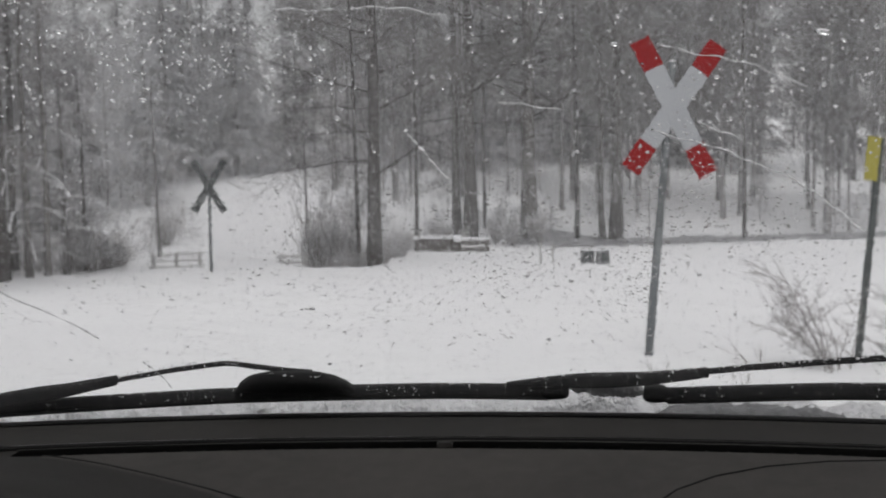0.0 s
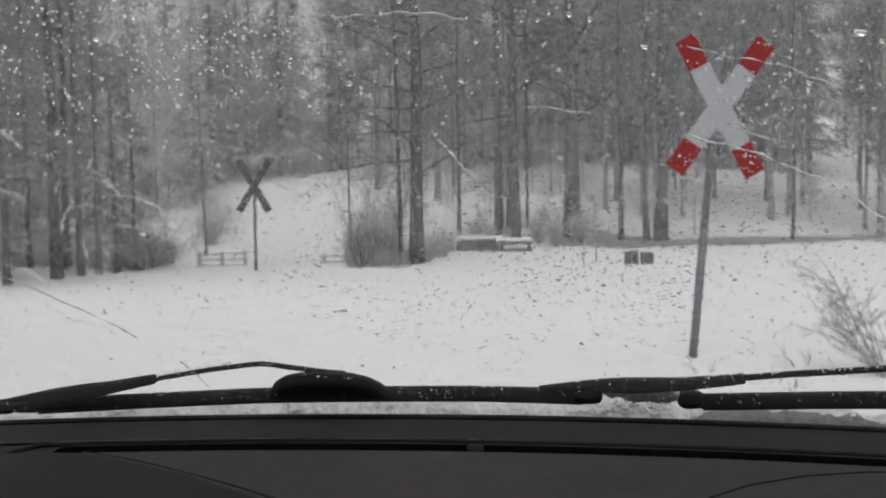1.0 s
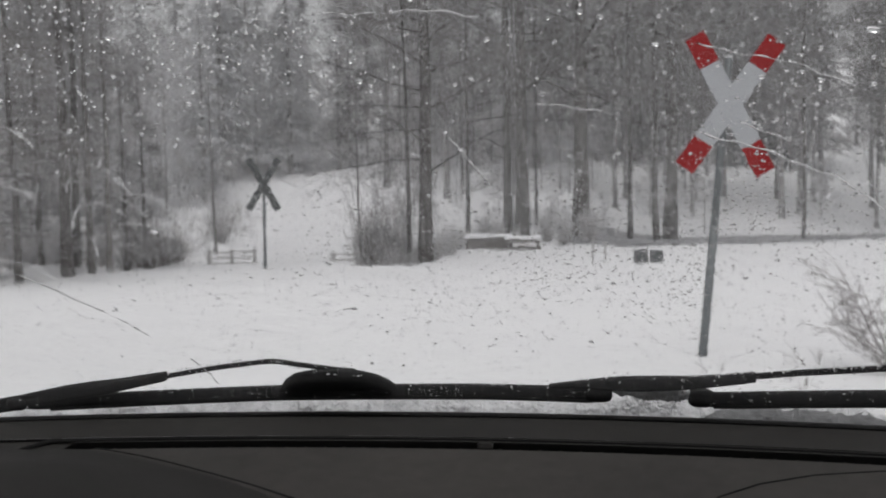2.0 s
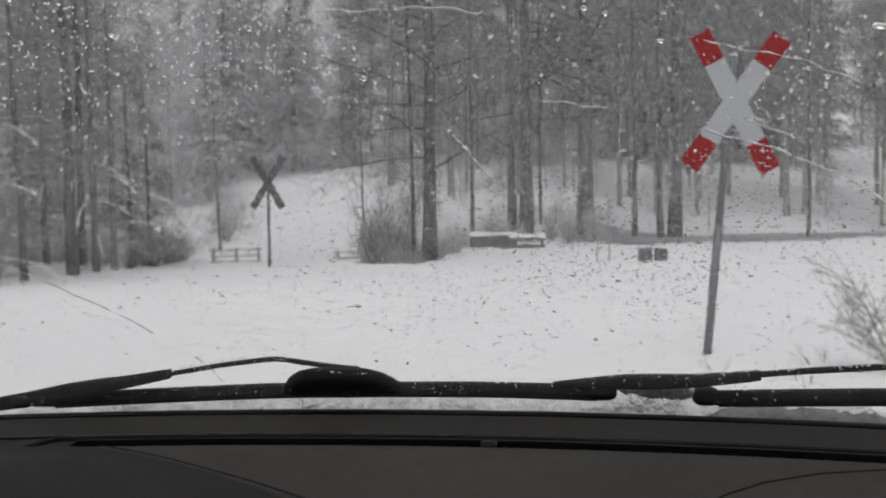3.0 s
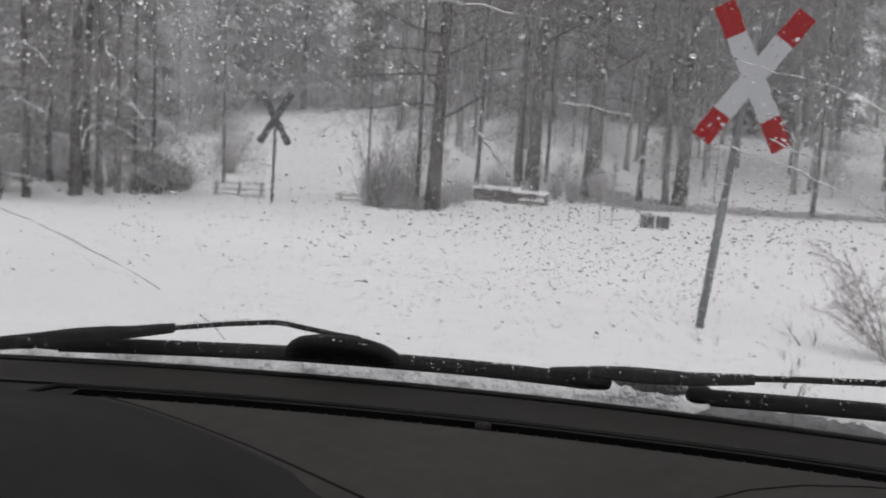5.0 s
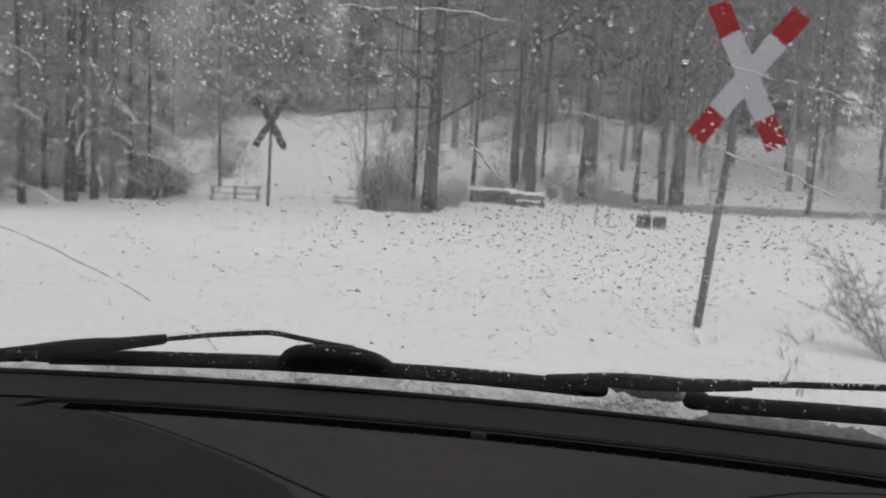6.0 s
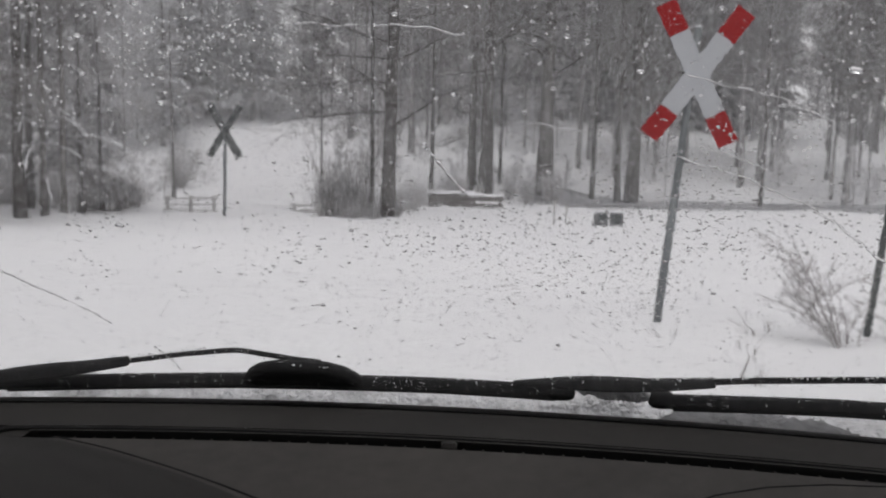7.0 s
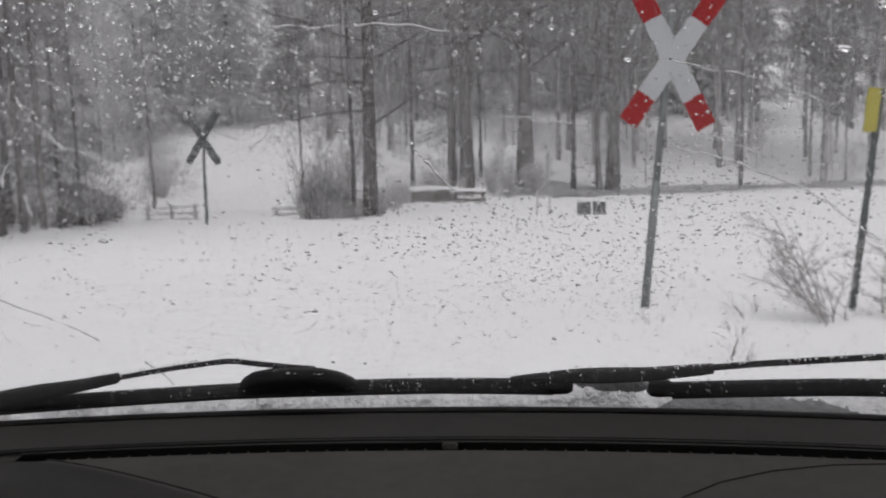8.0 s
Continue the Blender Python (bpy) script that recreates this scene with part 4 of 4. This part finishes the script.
def wiper_right():
    w = part("windshield_wiper", Geo(), RUBBER, car, "black windshield wiper crusted with wet snow")
    g = Geo()
    cs = line_on_glass([(.2015, 1.2272), (.2418, 1.2296), (.2982, 1.2335), (.3869, 1.2395), (.46, 1.2415), (.55, 1.240), (.68, 1.235)], 26, .012)
    slab(g, cs, [.004] + [.007] * 25, [.0055] + [.0080] * 25)
    part("blade", g, RUBBER, w)
    end_cap(w, cs[0] + Vector((.008, 0, .0022)), .015, .0095, .0104)
    g = Geo()
    slab(g, [c + Vector((0, -.006, -.0074)) for c in cs[1:]], .0012, .0018)
    part("rubber_lip", g, BLACK, w)
    g = Geo()
    cs2 = line_on_glass([(.042, 1.2400), (.0957, 1.2440), (.152, 1.2460), (.1931, 1.2485), (.2382, 1.2552), (.2571, 1.2588)], 14, .02)
    slab(g, cs2, .009, [.0015, .003, .004, .0055, .007, .0078, .0082, .008, .0076, .007, .0065, .006, .0055, .005])
    part("arm", g, RUBBER, w)
    speckle(w, cs2[3:], 90, 80)
    rime_glint(w, cs2[2:], .0066, 81)
    g = Geo()
    cs2 = line_on_glass([(.2525, 1.2582), (.2925, 1.2645), (.3389, 1.2700), (.3904, 1.2766), (.428, 1.2808), (.50, 1.279), (.58, 1.270)], 24, .022)
    slab(g, cs2, .004, .0031)
    part("rod", g, RUBBER, w)
    speckle(w, cs2, 120, 75)
    speckle(w, cs, 80, 72)
    rime_glint(w, cs[1:], .0078, 78)
    rime_glint(w, cs2, .003, 79)
    def crust(x0, x1, z, dz, off, tall, seed):
        g = Geo()
        rows = []
        for x in spread(x0, x1, 110):
            u = (x - x0) / (x1 - x0)
            c = on_wiper(x, z + dz * u, off)
            ends = step(0, .18, u) * (1 - step(.78, 1, u))
            size = .0015 + tall * ends * max(0, .6 + .7 * noise.noise(Vector((x * 42, seed, 0))))
            rows.append([c + Vector((0, -math.cos(q), math.sin(q))) * size * (1 + .35 * noise.noise(Vector((x * 160, q * 2, 5 + seed))) + .3 * noise.noise(Vector((x * 420, q * 5, 9))))
                         for q in spread(-1.9, 1.9, 14)])
        sheet(g, rows)
        part("snow_crust", g, WET_SLUSH, w, "grey crust of wet snow on the arm")

    crust(.112, .204, 1.2350, -.003, .018, .0105, 3)


def rime_glint(parent, centres, up, seed):
    """A broken thread of wet snow along the upper edge of a wiper; on the clip cover, a painted highlight."""
    rng2 = random.Random(seed)
    g = Geo()
    for a, b in zip(centres, centres[1:]):
        for k in range(3):
            if rng2.random() < .38:
                continue
            f0 = (k + rng2.uniform(0, .4)) / 3
            f1 = f0 + rng2.uniform(.1, .3)
            r = rng2.uniform(.0006, .0016)
            p, q = a.lerp(b, f0), a.lerp(b, f1)
            lift = Vector((0, -.002, up + rng2.uniform(-.0012, .0004)))
            g.tube([p + lift, p.lerp(q, .5) + lift + Vector((0, 0, rng2.uniform(-.0004, .0005))), q + lift], [r * .4, r, r * .3], 5)
    part("rime_glint", g, SNOW_CAP, parent, "broken white thread along the edge, wet snow and painted highlight")


def speckle(parent, centres, count, seed):
    """Small beads of ice on the blade's face."""
    rng2 = random.Random(seed)
    g = Geo()
    for k in range(count):
        c = rng2.choice(centres) + Vector((rng2.uniform(-.008, .008), -.0045, rng2.uniform(-.006, .008)))
        bm = bmesh.new()
        bmesh.ops.create_icosphere(bm, subdivisions=1, radius=rng2.choice((.0004, .0005, .0006, .0009)))
        g.add(bm, Matrix.Translation(c))
    part("ice_beads", g, SNOW_CAP, parent)


build_dashboard()
build_windshield()
build_shell()
wiper_left()
wiper_right()


# ---- water on the glass ----
def glass_frame(x, z):
    """The point on the outer face of the glass and its tangents."""
    p = glass_point(x, z)
    a = (glass_point(x + .01, z) - p).normalized()
    b = (glass_point(x, z + .01) - p).normalized()
    return p, a, b, b.cross(a) * -1 if b.cross(a).y < 0 else b.cross(a)


def drop(g, rng2, x, z, r, tall, flat, tilt):
    """A flattened bead of water with a flat back on the glass."""
    p, a, b, n = glass_frame(x, z)
    ca, sa = math.cos(tilt), math.sin(tilt)
    u, w = a * ca + b * sa, b * ca - a * sa
    base = len(g.v)
    sides = 6
    for ring, (q, h) in enumerate(((1, 0), (.86, .55), (.5, .9))):
        for k in range(sides):
            t = 2 * math.pi * k / sides
            wob = 1 + .15 * math.sin(t * 2 + x * 900) + .1 * math.sin(t * 3 + z * 700)
            g.v.append(p + n * (.0006 + h * r * flat) + u * math.cos(t) * q * r * wob + w * math.sin(t) * q * r * tall * wob)
    g.v.append(p + n * (.0006 + r * flat))
    for i in range(2):
        for k in range(sides):
            k2 = (k + 1) % sides
            g.f.append((base + (i + 1) * sides + k, base + (i + 1) * sides + k2, base + i * sides + k2, base + i * sides + k))
    top = base + 3 * sides
    for k in range(sides):
        g.f.append((top, base + 2 * sides + (k + 1) % sides, base + 2 * sides + k))
    back = len(g.v)
    g.v += [v.copy() for v in g.v[base:base + sides]]
    g.f.append(tuple(back + k for k in range(sides)))


def build_drops():
    """Fine beads nearly everywhere, larger ones in patches, most of them high on the driver's side."""
    rng2 = random.Random(11)
    g = Geo()

    def crowd(x, z):
        """How thickly the larger drops stand at a place on the glass."""
        upper = math.exp(-((x + .30) / .17) ** 2 - ((z - 1.585) / .050) ** 2)
        middle = 1.0 * math.exp(-((x - .09) / .14) ** 2 - ((z - 1.435) / .055) ** 2)
        low = .50 * math.exp(-((x - .02) / .28) ** 2 - ((z - 1.355) / .05) ** 2)
        sign = 1.0 * math.exp(-((x - .22) / .06) ** 2 - ((z - 1.50) / .07) ** 2)
        return .20 + upper + middle + low + sign

    count = 0
    while count < 7000:
        x, z = rng2.uniform(-.60, .50), rng2.uniform(1.235, 1.655)
        patch = noise.noise(Vector((x * 7, z * 7, 2))) + .35 * noise.noise(Vector((x * 25, z * 25, 5)))
        if patch < rng2.uniform(-.8, .45):
            continue
        r = min(.0014, .00050 * math.exp(rng2.gauss(0, .5)) + .00015)
        drop(g, rng2, x, z, r, rng2.uniform(.45, .9), rng2.uniform(.22, .38) * (.75 if x < -.12 else 1), rng2.uniform(-.5, .2))
        count += 1
    count = 0
    while count < 6600:
        x, z = rng2.uniform(-.60, .50), rng2.uniform(1.25, 1.66)
        patch = noise.noise(Vector((x * 11, z * 11, 8))) + .5 * noise.noise(Vector((x * 34, z * 34, 4)))
        if crowd(x, z) * (1 + 1.3 * patch) < rng2.uniform(0, 1.25):
            continue
        high = step(1.37, 1.50, z)
        r = min(.0030, (.00084 + .00012 * high) * math.exp(rng2.gauss(0, .36)) + .0001)
        drop(g, rng2, x, z, r, rng2.uniform(.45, .8), rng2.uniform(.22, .39) + .62 * high, rng2.uniform(-.55, .15))
        count += 1
    ob = new("water_drops", g.mesh("water_drops", WATER))
    ob.visible_shadow = False
    tagged(ob, "fine water drops scattered over the windshield", "water drops", kind="stuff")


def build_runs():
    """Large drops and thin runs of water."""
    rng2 = random.Random(12)
    g = Geo()
    for x, z, r, tall in ((-.1612, 1.3466, .0030, .45), (-.1713, 1.3461, .0014, .6), (.0807, 1.3063, .0024, .5), (-.3319, 1.430, .0036, .45), (-.0231, 1.4673, .0026, .7),
                          (-.130, 1.5646, .0020, .8), (.0979, 1.5599, .0032, .35), (.237, 1.5611, .0055, .3), (-.1781, 1.3745, .0020, .4), (-.1202, 1.2739, .0018, .5),
                          (-.155, 1.2765, .0022, .4), (-.2561, 1.383, .0016, .5), (.249, 1.585, .0045, .35)):
        drop(g, rng2, x, z, r * 1.15, tall, .75, -.25)
    ob = new("large_drops", g.mesh("large_drops", WATER))
    ob.visible_shadow = False
    tagged(ob, "large flat water drops clinging to the windshield", "water drops", kind="stuff")
    runs = [((.1366, 1.5043), (.1769, 1.4922), (.1995, 1.4853), (.246, 1.4693), (.2723, 1.4543), (.3088, 1.4341), (.335, 1.417)),
            ((.1258, 1.5603), (.1598, 1.5522), (.1999, 1.5427), (.2415, 1.5299)),
            ((-.1472, 1.5861), (-.1328, 1.5866), (-.0965, 1.587), (-.0529, 1.5848), (.0021, 1.5791)),
            ((-.0533, 1.5037), (-.0383, 1.4884), (-.0202, 1.4680)),
            ((-.51, 1.405), (-.4864, 1.3919), (-.4544, 1.3726), (-.4182, 1.3456), (-.386, 1.3146)),
            ((.0092, 1.5259), (.0456, 1.5228), (.0798, 1.5186)), ((.1683, 1.5083), (.1911, 1.4993), (.218, 1.4909)),
            ((-.3558, 1.286), (-.3425, 1.2632), (-.339, 1.2476))]
    for number, line in enumerate(runs):
        g = Geo()
        thick = (2.3, 1.1, 1.4, 2.8, 1.6, 1.1, 1.3, 1.3)[number]
        pts = []
        for (x0, z0), (x1, z1) in zip(line, line[1:]):
            for k in range(12):
                f = k / 12
                x, z = x0 + (x1 - x0) * f, z0 + (z1 - z0) * f
                p, a, b, n = glass_frame(x, z + .0010 * math.sin(x * 75) + .0006 * math.sin(x * 230))
                pts.append(p + n * .0006)
        g.tube(pts, [rng2.uniform(.00024, .0007) * thick * (.3 if rng2.random() < .25 else 1) for p in pts], 6)
        ob = new("water_run", g.mesh("water_run", WATER))
        ob.visible_shadow = False
        tagged(ob, "thin wavering run of water across the windshield", "water run", "water runs")


build_drops()
build_runs()
